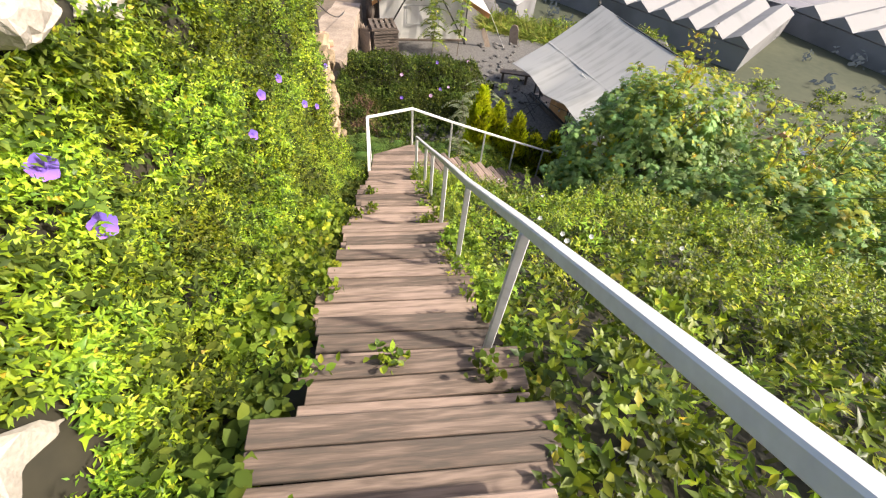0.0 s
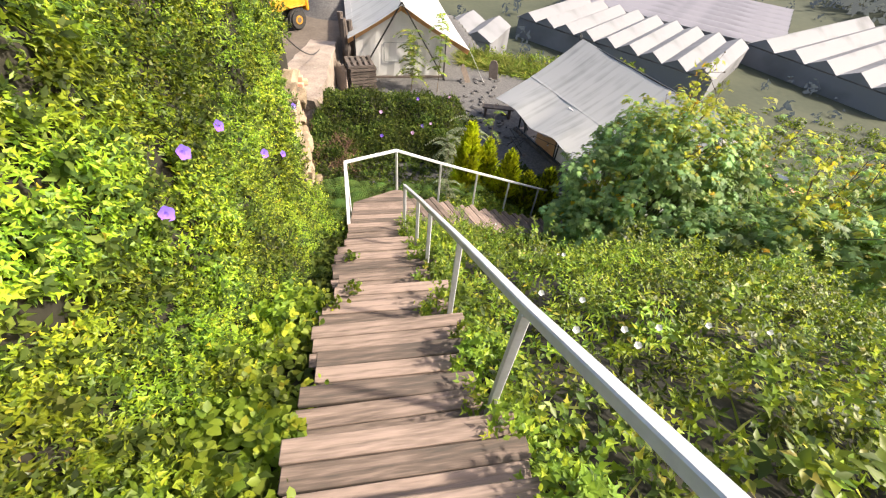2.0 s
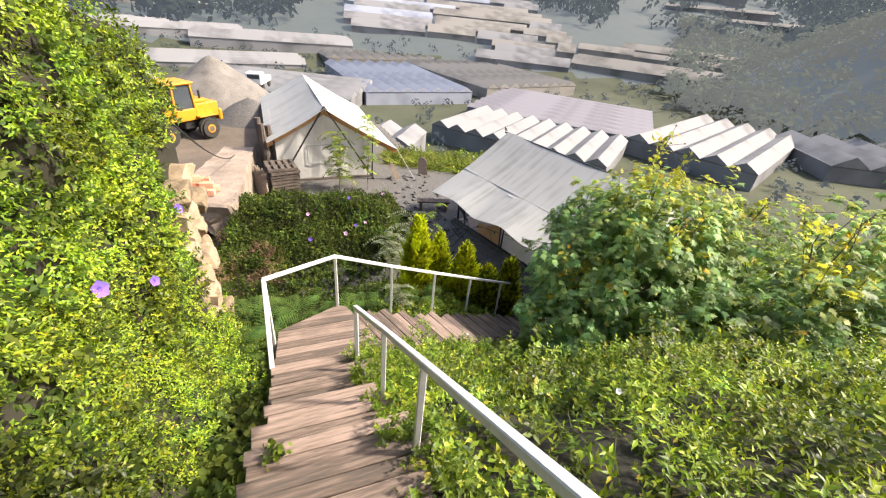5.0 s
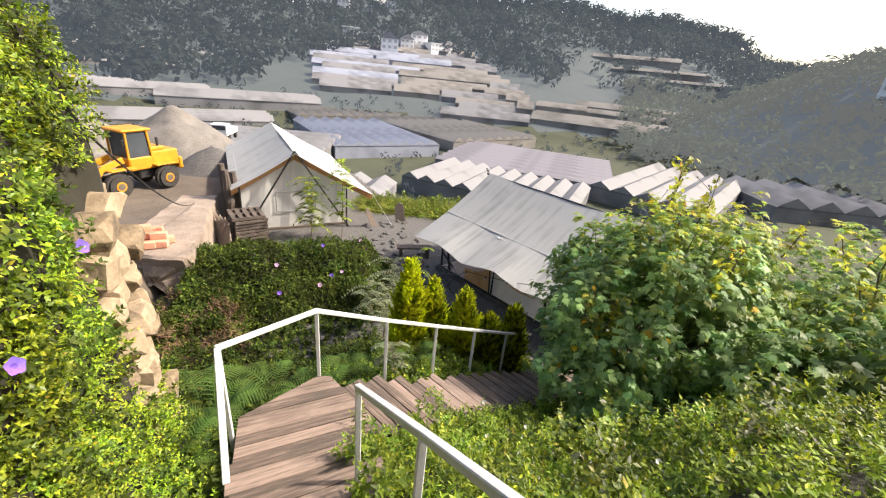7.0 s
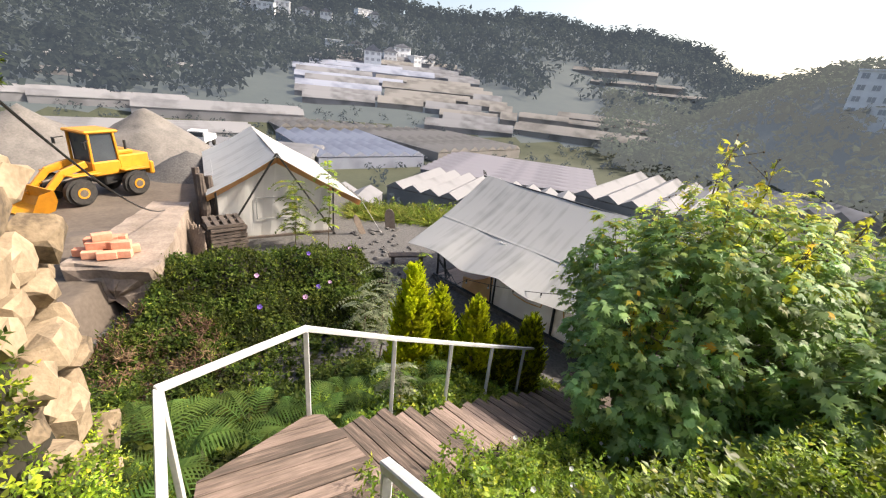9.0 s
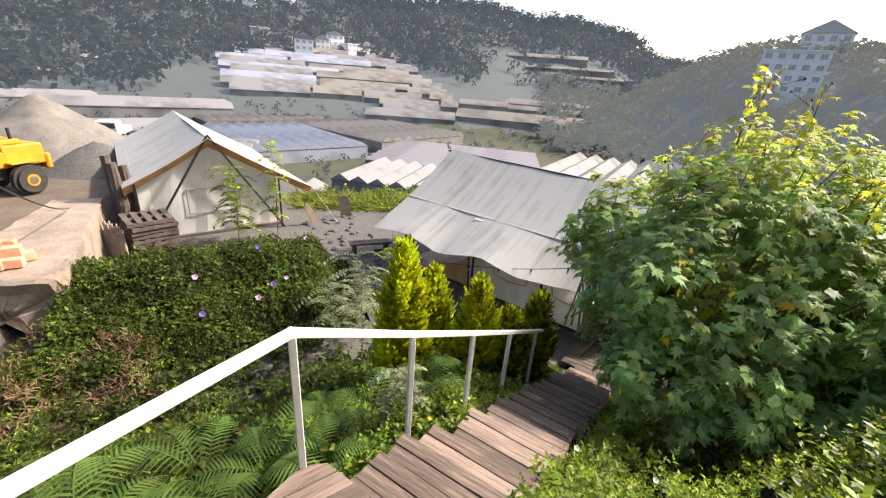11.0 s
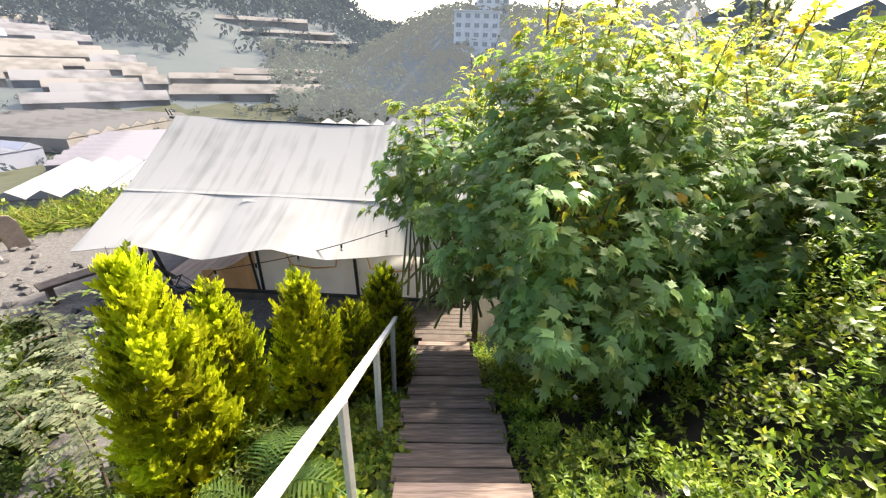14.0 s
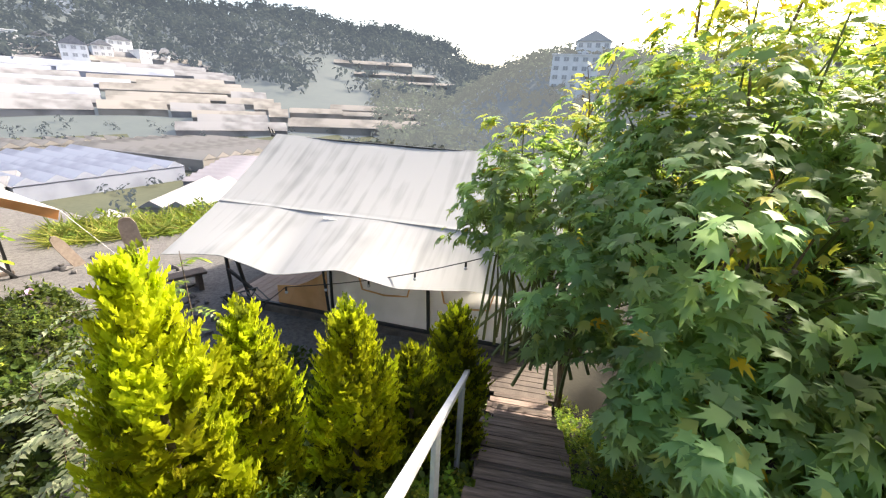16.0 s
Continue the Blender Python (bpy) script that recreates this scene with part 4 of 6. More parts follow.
x, y = masked(*in_frame1(7000, -3, 5.6, 0.92, 1.25), -0.06)
weeds("weeds", "green weeds crowding the edge of the stairs", x, y, 0.12, 0.42, (0.03, 0.07), LEAF, M_weed)
# dark leaf colour gives the gully its shade beside the stairs
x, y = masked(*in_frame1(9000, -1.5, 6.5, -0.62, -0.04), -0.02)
weeds("weeds", "leafy plants in the gully beside the stairs, darkened as shade", x, y, 0.05, 0.25, (0.04, 0.085), OVAL, M_hedge)
x, y = rng.uniform(-5.2, 0.5, 22000), rng.uniform(8.2, 14.2, 22000)
k = off_stairs(x, y, 0.1) & (((x - P2[0]) * R2[0] + (y - P2[1]) * R2[1]) < -0.6)
weeds("weeds", "dark green undergrowth between landing and hedge", x[k], y[k], 0.1, 0.5, (0.06, 0.14), LEAF, M_hedge)
bushes("tangled green plants between the stones and the hedge", mounds(26, lambda r: (r.uniform(-4.9, -1.6), r.uniform(9.2, 14.6)), (0.3, 0.6), (0.25, 0.6), 51, 0.7), 2600, (0.12, 0.28), (0.06, 0.11), 8, LANCE, [M_hedge, M_weed], 52)
bushes("brown dried brushwood below the broken wall", mounds(10, lambda r: (r.uniform(-4.7, -3.0), r.uniform(12.6, 15.0)), (0.3, 0.55), (0.3, 0.6), 53, 0.6), 1300, (0.15, 0.35), (0.08, 0.16), 7, NEEDLE, [M_dry, M_grass], 54, "dry_brushwood")
x, y = np.concatenate([rng.normal(-3.2, 0.6, 4500), rng.normal(-2.3, 0.7, 2500)]), np.concatenate([rng.normal(11.8, 0.9, 4500), rng.normal(10.4, 0.6, 2500)])
weeds("dry_stalks", "brown dried stalks and creeper on the bank", x, y, 0.2, 0.8, (0.12, 0.3), BLADE, M_dry, 0.3)
x, y = masked(*in_frame1(1200, -2.5, 3.2, 1.05, 4.5))
weeds("grass", "long grass blades among the slope weeds", x, y, 0.1, 0.5, (0.15, 0.4), BLADE, M_grass, 1.0)
x, y = masked(*in_frame2(300, -1, 4, 1.0, 2.2))
weeds("grass", "long grass blades along the lower stairs", x, y, 0.05, 0.25, (0.18, 0.4), BLADE, M_grass, 1.0)

# bushy weeds leaning over the outer edge of the stairs
edge = [(O1[0] + D1[0] * a_ + R1[0] * b_, O1[1] + D1[1] * a_ + R1[1] * b_, w, h) for a_, b_, w, h in (
    (0.55, 1.02, 0.14, 0.34), (1.0, 0.99, 0.17, 0.42), (1.5, 0.97, 0.2, 0.46), (2.15, 0.95, 0.24, 0.5), (2.7, 0.98, 0.2, 0.44), (3.2, 0.93, 0.26, 0.5), (3.8, 0.92, 0.24, 0.5), (4.35, 0.92, 0.24, 0.46), (4.9, 0.9, 0.24, 0.46), (5.35, 0.95, 0.2, 0.42))]
bushes("bushy green weeds leaning over the stair edge", edge, 1300, (0.07, 0.16), (0.04, 0.07), 8, TRILOBE, [M_fresh, M_weed_young], 55, "edge_weeds", 0.24)

# tufts growing between the treads
for s, p in ((-0.05, 0.05), (-0.1, 0.85), (-0.02, 0.42), (-0.7, 0.12), (0.3, 0.95), (0.62, 0.04), (1.3, 0.1), (2.2, 0.06), (-1.0, 0.95), (3.4, 0.12), (2.5, 0.2)):
    c = O1 + D1 * s + R1 * p
    kk = math.ceil(s / TREAD1)
    z = Z1 - kk * RISE1
    m = 60
    pos = np.array((c[0], c[1], z)) + rng.normal(0, 1, (m, 3)) * np.array((0.045, 0.035, 0.0)) + np.array((0, 0, 1.0)) * rng.uniform(0, 0.07, (m, 1))
    t_ = leaves("weed_tuft", pos, jitter(m, 0.5) + np.array((0, 0, 0.8)), jitter(m, 0.4) + np.array((0, 0, 1)), rng.uniform(0.02, 0.055, m), OVAL, [M_weed])
    tagged(t_, "small green weed growing between stair planks", "weed", "stair weeds", "stuff")

# small white flowers among the weeds
for i in range(26):
    x_, y_ = (v[0] for v in in_frame2(1, 0.0, 3.5, 1.05, 2.6)) if i % 2 else (v[0] for v in in_frame1(1, 1, 5, 1.3, 4))
    z_ = float(ground_z(x_, y_)) + 0.42
    flower((x_, y_, z_), (-0.3, -0.6, 0.8), 0.022, M_petal_white, "tiny white daisy above the weeds")

# ---- ferns
def fern(at, n, length, seed, label="arching green fern beside the landing"):
    f = thing("fern", label, "fern", "ferns under the handrail", at=at)
    r = np.random.default_rng(seed)
    for k in range(n):
        a = k * math.tau / n + r.uniform(-0.3, 0.3)
        L = length * r.uniform(0.7, 1.1)
        m = 20
        t = np.linspace(0.1, 1, m)
        rad, hgt = L * (t ** 1.15) * 0.8, L * (1.25 * t - 0.95 * t * t) * r.uniform(0.9, 1.7)
        line = np.stack([rad * math.cos(a), rad * math.sin(a), hgt], -1)
        tang = unit(np.gradient(line, axis=0))
        side = unit(np.cross(tang, np.array((0, 0, 1.0))))
        w = L * 0.26 * np.sin(np.pi * np.clip(t, 0.05, 0.98)) ** 0.7
        pos = np.concatenate([line, line, line])
        tip = np.concatenate([side + tang * 0.45 + np.array((0, 0, -0.15)), -side + tang * 0.45 + np.array((0, 0, -0.15)), tang])
        leaves("frond", pos, tip, np.tile(np.array((0, 0, 1.0)), (3 * m, 1)), np.concatenate([w, w, np.full(m, L * 0.14)]), PINNA, [M_fern], f)
    return f


for i, (x, y, L) in enumerate(((-2.05, 8.7, 0.9), (-1.25, 9.2, 0.95), (-0.7, 8.85, 0.9), (-0.1, 9.4, 0.75), (0.95, 9.4, 0.7), (-1.75, 7.6, 0.8), (-1.55, 6.9, 0.6), (-1.7, 8.2, 0.9), (-0.3, 8.6, 0.6), (0.3, 9.1, 0.7), (-2.6, 9.6, 0.8))):
    fern((x, y, float(ground_z(x, y)) + 0.05), 6, L * 0.95, i)

# ---- golden thujas
def thuja(tip, radius, seed, label, dark=0.0, height=None):
    x, y, zt = tip
    zb = float(ground_z(x, y))
    t_ = thing("thuja", label, "conifer", "row of thujas", at=(x, y, zb))
    h = zt - zb
    bm = bmesh.new()
    tube(bm, [(0, 0, -0.1), (0, 0, h * 0.5), (0, 0, h * 0.92)], [0.035, 0.02, 0.006], 7)
    part("trunk", bm, M_bark, t_)
    r = np.random.default_rng(seed)
    # feathery plumes, each a flat spray of scale leaves along a rising axis
    m, per = int(800 * min(1.3, h / 1.8)), 15
    v = r.uniform(0.02, 1, m) ** 1.1
    a = r.uniform(0, math.tau, m)
    prof = np.interp(v, [0, 0.15, 0.4, 0.62, 0.8, 0.92, 1], [0.8, 1.0, 1.05, 0.88, 0.58, 0.28, 0.03])
    q = r.uniform(0.3, 1, m) ** 0.4
    out = np.stack([np.cos(a), np.sin(a), 0 * a], -1)
    base = out * (radius * prof * q * (0.9 + 0.2 * np.sin(a * 4 + v * 11 + seed)))[:, None] * 0.86 + np.array((0, 0, 1.0)) * (v * h * 0.9)[:, None]
    axis = unit(out * (0.5 - 0.3 * v)[:, None] + np.array((0, 0, 1.0)) + r.normal(0, 0.14, (m, 3)))
    span = radius * r.uniform(0.35, 0.7, m) * (1.05 - 0.35 * v)
    flat = unit(np.cross(axis, out + r.normal(0, 0.5, (m, 3))))
    t = np.tile(np.linspace(0.0, 1, per), m)[:, None]
    sign = np.tile(np.where(np.arange(per) % 2 == 0, 1.0, -1.0), m)[:, None]
    n = m * per
    pos = np.repeat(base, per, 0) + np.repeat(axis * span[:, None], per, 0) * t + np.repeat(out, per, 0) * (0.10 * radius * t * t)
    tip_ = np.repeat(axis, per, 0) * (0.75 + 0.4 * t) + np.repeat(flat, per, 0) * sign * (0.95 - 0.75 * t) + r.normal(0, 0.16, (n, 3))
    face = np.cross(np.repeat(flat, per, 0), np.repeat(axis, per, 0)) + r.normal(0, 0.35, (n, 3))
    # inner and lowest plumes get a darker colour as shade; dark adds random ones
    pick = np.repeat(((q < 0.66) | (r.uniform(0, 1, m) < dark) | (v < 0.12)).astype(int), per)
    size = np.repeat(span, per) * (0.42 - 0.2 * t[:, 0]) * r.uniform(0.9, 1.4, n)
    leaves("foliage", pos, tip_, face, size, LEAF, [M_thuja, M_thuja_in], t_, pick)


thuja((0.93, 10.34, -2.95), 0.35, 1, "tall golden-green conical thuja behind the handrail")
thuja((1.41, 10.51, -3.45), 0.31, 2, "golden-green thuja in the row behind the handrail", 0.12)
thuja((1.94, 10.20, -3.55), 0.31, 3, "golden-green thuja in the row behind the handrail", 0.1)
thuja((2.48, 10.22, -4.15), 0.32, 4, "small loose dark green thuja in the row", 0.6)
thuja((3.0, 10.28, -3.95), 0.33, 5, "darker green thuja beside the end of the handrail", 0.5)

# ---- tree marigold shrubs
def marigold(base, blobs, tips, seed, label, leaf=(0.09, 0.165), stalks=0):
    b_ = thing("tree_marigold", label, "shrub", "tree marigolds", at=base)
    r = np.random.default_rng(seed)
    base_v = np.array(base)
    bm = bmesh.new()
    pts, nrms = [], []
    weights = np.array([bl[1][0] * bl[1][2] for bl in blobs])
    for c, rad in blobs:
        m = int(tips * rad[0] * rad[2] / weights.sum())
        d = unit(r.normal(0, 1, (m, 3)))
        d[:, 2] = np.abs(d[:, 2]) * 0.9 - 0.35
        d = unit(d)
        k = (1 + 0.13 * np.sin(d[:, 0] * 7 + d[:, 2] * 5) + 0.12 * np.sin(d[:, 1] * 9 + 2) + r.normal(0, 0.09, m))[:, None]
        k = k * np.where(r.uniform(0, 1, (m, 1)) < 0.15, 0.78, 1.0)
        pts.append(np.array(c) + d * np.array(rad) * k)
        nrms.append(unit(d / np.array(rad)))
    pts, nrms = np.concatenate(pts), np.concatenate(nrms)
    # stems from the foot to some of the shoots
    for j in r.choice(len(pts), min(70, len(pts)), replace=False):
        foot = base_v + np.array((r.normal(0, 0.35), r.normal(0, 0.35), -0.1))
        mid = (foot * 0.5 + pts[j] * 0.5) + np.array((0, 0, 0.25))
        tube(bm, [foot - base_v, mid - base_v, pts[j] - base_v], [0.022, 0.014, 0.006], 5, False)
    part("branching_stem", bm, M_stem, b_, "thin brown-green stems")
    per = 7
    n = len(pts) * per
    pos = np.repeat(pts, per, 0) + r.normal(0, 0.035, (n, 3)) - base_v
    shoot = unit(nrms * 0.6 + np.array((0, 0, 0.75)) + r.normal(0, 0.2, nrms.shape))
    nn = np.repeat(shoot, per, 0)
    a = np.tile(np.arange(per) * 2.4, len(pts)) + r.uniform(0, 6, n)
    ax = unit(np.cross(nn, np.array((0.1, 0.2, 1.0))))
    ay = np.cross(nn, ax)
    tip_ = ax * np.cos(a)[:, None] + ay * np.sin(a)[:, None] + nn * r.uniform(-0.1, 0.5, n)[:, None] + np.array((0, 0, -0.42))
    face = nn * 0.85 + np.array((0, 0, 0.6)) + r.normal(0, 0.25, (n, 3))
    pick = (r.uniform(0, 1, n) < 0.008).astype(int)
    height = np.repeat((pts[:, 2] - pts[:, 2].min()) / np.ptp(pts[:, 2]), per)
    # more yellow leaves towards the top: young growth and backlight put into the colour
    pick[(r.uniform(0, 1, n) < smooth(0.6, 1.0, height) * 0.85) & (pick == 0)] = 2
    leaves("leaves", pos, tip_, face, r.uniform(*leaf, n) * np.where(pick == 2, 0.8, 1.0), LOBED, [M_marigold, M_yellow_leaf, M_marigold_young_lit], b_, pick)
    # bare upper stalks with small leaves and dark seed heads
    for j in range(stalks):
        c, rad = blobs[r.integers(len(blobs))]
        foot = np.array(c) + np.array((r.uniform(-0.7, 0.7) * rad[0], r.uniform(-0.7, 0.7) * rad[1], rad[2] * 0.7))
        up = np.array((r.normal(0, 0.16), r.normal(0, 0.16), r.uniform(0.5, 0.95)))
        bm = bmesh.new()
        tube(bm, [foot - base_v, foot + up * 0.5 + r.normal(0, 0.03, 3) - base_v, foot + up - base_v], [0.013, 0.009, 0.004], 5)
        for q in range(3):
            f0 = foot + up * r.uniform(0.4, 1)
            f1 = f0 + np.array((r.normal(0, 0.12), r.normal(0, 0.12), r.uniform(0.05, 0.2)))
            tube(bm, [f0 - base_v, f1 - base_v], [0.005, 0.003], 4)
            bmesh.ops.create_icosphere(bm, subdivisions=1, radius=0.016, matrix=Matrix.Translation(f1 - base_v))
        part("stalk", bm, M_bark, b_, "bare brown stalk with dark seed heads")
        m = 26
        pos = foot + up * r.uniform(0.1, 1, (m, 1)) + r.normal(0, 0.06, (m, 3)) - base_v
        leaves("stalk_leaves", pos, r.normal(0, 0.6, (m, 3)) + np.array((0, 0, -0.3)), r.normal(0, 0.4, (m, 3)) + np.array((0, 0, 1)), r.uniform(0.07, 0.15, m), LOBED, [M_marigold_young_lit, M_yellow_leaf], b_, (r.uniform(0, 1, m) < 0.1).astype(int))
    return b_


marigold((4.6, 8.8, -4.9), [((4.75, 8.75, -3.7), (1.55, 1.25, 1.85)), ((3.55, 8.35, -4.1), (0.75, 0.6, 0.75)), ((5.2, 9.0, -2.5), (1.0, 0.9, 1.0))], 1900, 1, "large tree marigold shrub with lobed dark green leaves", stalks=11)
marigold((5.0, 10.7, -5.4), [((5.0, 10.6, -3.6), (0.9, 1.0, 1.15)), ((5.8, 9.7, -4.1), (0.65, 0.75, 0.75))], 760, 2, "tree marigold shrub leaning over the tent roof", (0.10, 0.19), stalks=4)
marigold((7.2, 8.3, -4.3), [((7.0, 8.2, -3.4), (1.7, 1.4, 1.65)), ((8.6, 7.4, -3.2), (1.5, 1.4, 1.4)), ((6.6, 7.0, -3.4), (1.2, 0.8, 1.1))], 1300, 3, "tree marigold shrub with young, backlit-yellow upper leaves on the slope", stalks=10)
marigold((5.2, 7.0, -3.7), [((5.2, 7.0, -3.35), (1.0, 0.6, 0.85)), ((6.3, 6.5, -2.9), (1.1, 0.8, 0.9)), ((7.4, 6.0, -2.5), (1.1, 0.9, 0.9)), ((5.1, 7.2, -4.1), (1.0, 0.7, 0.8))], 1150, 4, "low tree marigold shrub above the lower stairs", (0.1, 0.18))
marigold((11.5, 8.0, -4.0), [((11.3, 8.2, -2.9), (2.2, 1.8, 1.7)), ((14.0, 6.8, -2.6), (2.2, 1.8, 1.6))], 500, 5, "sunlit tree marigold shrubs further up the slope", (0.16, 0.28), stalks=8)

# ---- slender saplings with feathery leaves
def sapling(base, height, spread, seed, mat, label, n_branch=9, leaflet=0.07):
    s_ = thing("sapling", label, "sapling", at=base)
    r = np.random.default_rng(seed)
    bm = bmesh.new()
    top = np.array((r.normal(0, 0.1), r.normal(0, 0.1), height))
    tube(bm, [(0, 0, -0.05), tuple(top * 0.5 + np.array((0.05, 0.03, 0))), tuple(top)], [0.018, 0.012, 0.004], 6)
    P, T = [], []
    for k in range(n_branch):
        f = top * (0.25 + 0.75 * k / n_branch)
        a = k * 2.4 + r.uniform(-0.4, 0.4)
        L = spread * r.uniform(0.6, 1.1)
        t = np.linspace(0, 1, 12)[:, None]
        line = f + np.array((math.cos(a), math.sin(a), 0)) * L * t + np.array((0, 0, 1.0)) * L * (0.5 * t - 0.75 * t * t)
        tube(bm, [tuple(line[0]), tuple(line[6]), tuple(line[11])], [0.006, 0.004, 0.002], 4)
        tang = unit(np.gradient(line, axis=0))
        sd = unit(np.cross(tang, np.array((0, 0, 1.0))))
        P += [line, line]
        T += [sd + 0.3 * tang, -sd + 0.3 * tang]
    part("stem", bm, M_bark, s_)
    P, T = np.concatenate(P), np.concatenate(T)
    leaves("leaves", P, T, np.tile(np.array((0, 0, 1.0)), (len(P), 1)) + r.normal(0, 0.25, (len(P), 3)), r.uniform(0.7, 1.3, len(P)) * leaflet, LEAF, [mat], s_)


sapling((-1.75, 19.3, TERRACE), 2.5, 0.75, 1, M_weed, "slender sapling with drooping leaves before the white tent", 26, 0.15)
sapling((-0.6, 19.5, TERRACE), 3.35, 0.55, 2, M_vine, "tall thin sapling with yellow-green leaves before the tent", 16, 0.15)
sapling((0.75, 13.2, -6.2), 1.5, 0.7, 3, M_grey_leaf, "grey-green feathery shrub at the end of the hedge", 18, 0.09)
sapling((1.0, 14.0, -6.4), 1.6, 0.7, 4, M_grey_leaf, "grey-green feathery shrub at the end of the hedge", 18, 0.09)
sapling((0.35, 12.6, -5.9), 1.2, 0.6, 5, M_grey_leaf, "pale feathery shrub beside the hedge", 14, 0.08)
sapling((1.55, 13.4, -6.5), 2.3, 0.5, 6, M_weed, "thin sapling with feathery leaves before the tent", 9, 0.09)
sapling((0.55, 11.2, -5.3), 1.0, 0.5, 7, M_grey_leaf, "grey-green feathery weed below the handrail", 12, 0.07)
sapling((0.6, 9.0, -4.4), 0.75, 0.35, 8, M_grey_leaf, "grey-green thistle-like weed behind the handrail", 11, 0.06)

# ---- tents
def frame_of(origin, right, back):
    """World place of (across, along, up) in a tent's own axes."""
    o, a, b = Vector(origin), Vector((*right, 0)), Vector((*back, 0))
    return lambda u, v, z: o + a * u + b * v + Vector((0, 0, z))


def sag(p, q, n, drop):
    p, q = Vector(p), Vector(q)
    return [p.lerp(q, i / n) - Vector((0, 0, drop * 4 * (i / n) * (1 - i / n))) for i in range(n + 1)]


def tent_front():
    """White bell-roofed tent by the pallets, seen by its gable."""
    at = (-2.31, 20.2, TERRACE)
    t = thing("glamping_tent", "white canvas cabin tent with black A-frame poles and tan trim", "tent", "white tents", at=at)
    L = frame_of((0, 0, 0), (0.96, 0.28), (-0.28, 0.96))
    top, eave, long_, slope = 3.15, 1.9, 8.0, 0.57
    # roof, two slopes
    for side, reach in ((-1, 2.3), (1, 3.1)):
        bm = bmesh.new()
        rows = []
        for j in range(9):
            v = long_ * j / 8
            dip = 0.05 * math.sin(math.pi * j / 8)
            rows.append([L(side * reach * k / 6, v, top - dip - slope * reach * k / 6 - 0.06 * math.sin(math.pi * k / 6)) for k in range(7)])
        sheet(bm, rows, 0.012)
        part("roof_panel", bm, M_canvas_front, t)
        bm = bmesh.new()
        sheet(bm, [[L(side * reach * k / 6, 0.03, top - 0.015 - slope * reach * k / 6 - 0.06 * math.sin(math.pi * k / 6)) for k in range(7)],
                   [L(side * reach * k / 6, 0.3, top - 0.30 - slope * reach * k / 6) for k in range(7)]], 0.008)
        part("tan_trim", bm, M_tan, t, "tan canvas trim under the roof edge")
    # front wall under the gable, side and back walls
    bm = bmesh.new()
    n = 12
    rows = [[L(-2.0 + 4.0 * i / n, 0.45 + 0.03 * math.sin(i * 2.1), z) for i in range(n + 1)] for z in (0.08,)]
    rows.append([L(-2.0 + 4.0 * i / n, 0.45 + 0.04 * math.sin(i * 1.7), top - 0.08 - slope * abs(-2.0 + 4.0 * i / n)) for i in range(n + 1)])
    sheet(bm, rows, 0.01)
    front = part("front_wall", bm, M_canvas_wall, t)
    for side in (-1, 1):
        bm = bmesh.new()
        sheet(bm, [[L(side * 2.0, 0.45 + 7.0 * k / 6, 0.08) for k in range(7)], [L(side * 2.0, 0.45 + 7.0 * k / 6, eave + 0.05) for k in range(7)]], 0.01)
        part("side_wall", bm, M_canvas_wall, t)
    bm = bmesh.new()
    sheet(bm, [[L(-2.0, 7.4, 0.08), L(0, 7.4, 0.08), L(2.0, 7.4, 0.08)], [L(-2.0, 7.4, eave), L(0, 7.4, top - 0.1), L(2.0, 7.4, eave)]], 0.01)
    part("back_wall", bm, M_canvas_wall, t)
    # window flap sewn to the front
    bm = bmesh.new()
    for a, b in (((-0.75, 0.75), (0.75, 0.75)), ((0.75, 0.75), (0.75, 1.55)), ((0.75, 1.55), (-0.75, 1.55)), ((-0.75, 1.55), (-0.75, 0.75))):
        beam(bm, L(a[0], 0.40, a[1]), L(b[0], 0.40, b[1]), 0.02, 0.035, 0)
    part("flap_seam", bm, M_canvas, front, "sewn seam of the window flap")
    # poles
    for a, b in (((0, 0.05, top + 0.08), (-2.05, 0.05, 0.0)), ((0, 0.05, top + 0.08), (2.05, 0.05, 0.0)), ((1.98, 0.1, 0), (1.98, 0.1, 1.95)), ((-2.02, 0.1, 0), (-2.02, 0.1, 1.95)), ((1.98, 4, 0), (1.98, 4, 1.9)), ((-2.02, 4, 0), (-2.02, 4, 1.9))):
        bm = bmesh.new()
        beam(bm, L(*a), L(*b), 0.06, 0.06)
        part("pole", bm, M_black, t, "black steel pole")
    bm = bmesh.new()
    beam(bm, L(0, -0.08, top - 0.04), L(0, long_, top - 0.09), 0.05, 0.05)
    part("ridge_pole", bm, M_black, t, "black steel ridge pole")
    bm = bmesh.new()
    boxy(bm, Matrix.Translation(L(0, 0.4, 0.04)) @ Matrix.Rotation(math.atan2(0.28, 0.96), 4, "Z"), 4.2, 0.12, 0.09, 0.01)
    part("sill_beam", bm, M_timber, t, "dark timber sill")
    # guy rope
    bm = bmesh.new()
    tube(bm, [L(3.1, 0, top - slope * 3.1 - 0.02), L(3.9, -0.3, 0.0)], 0.008, 5)
    part("guy_rope", bm, M_white, t, "thin white guy rope")


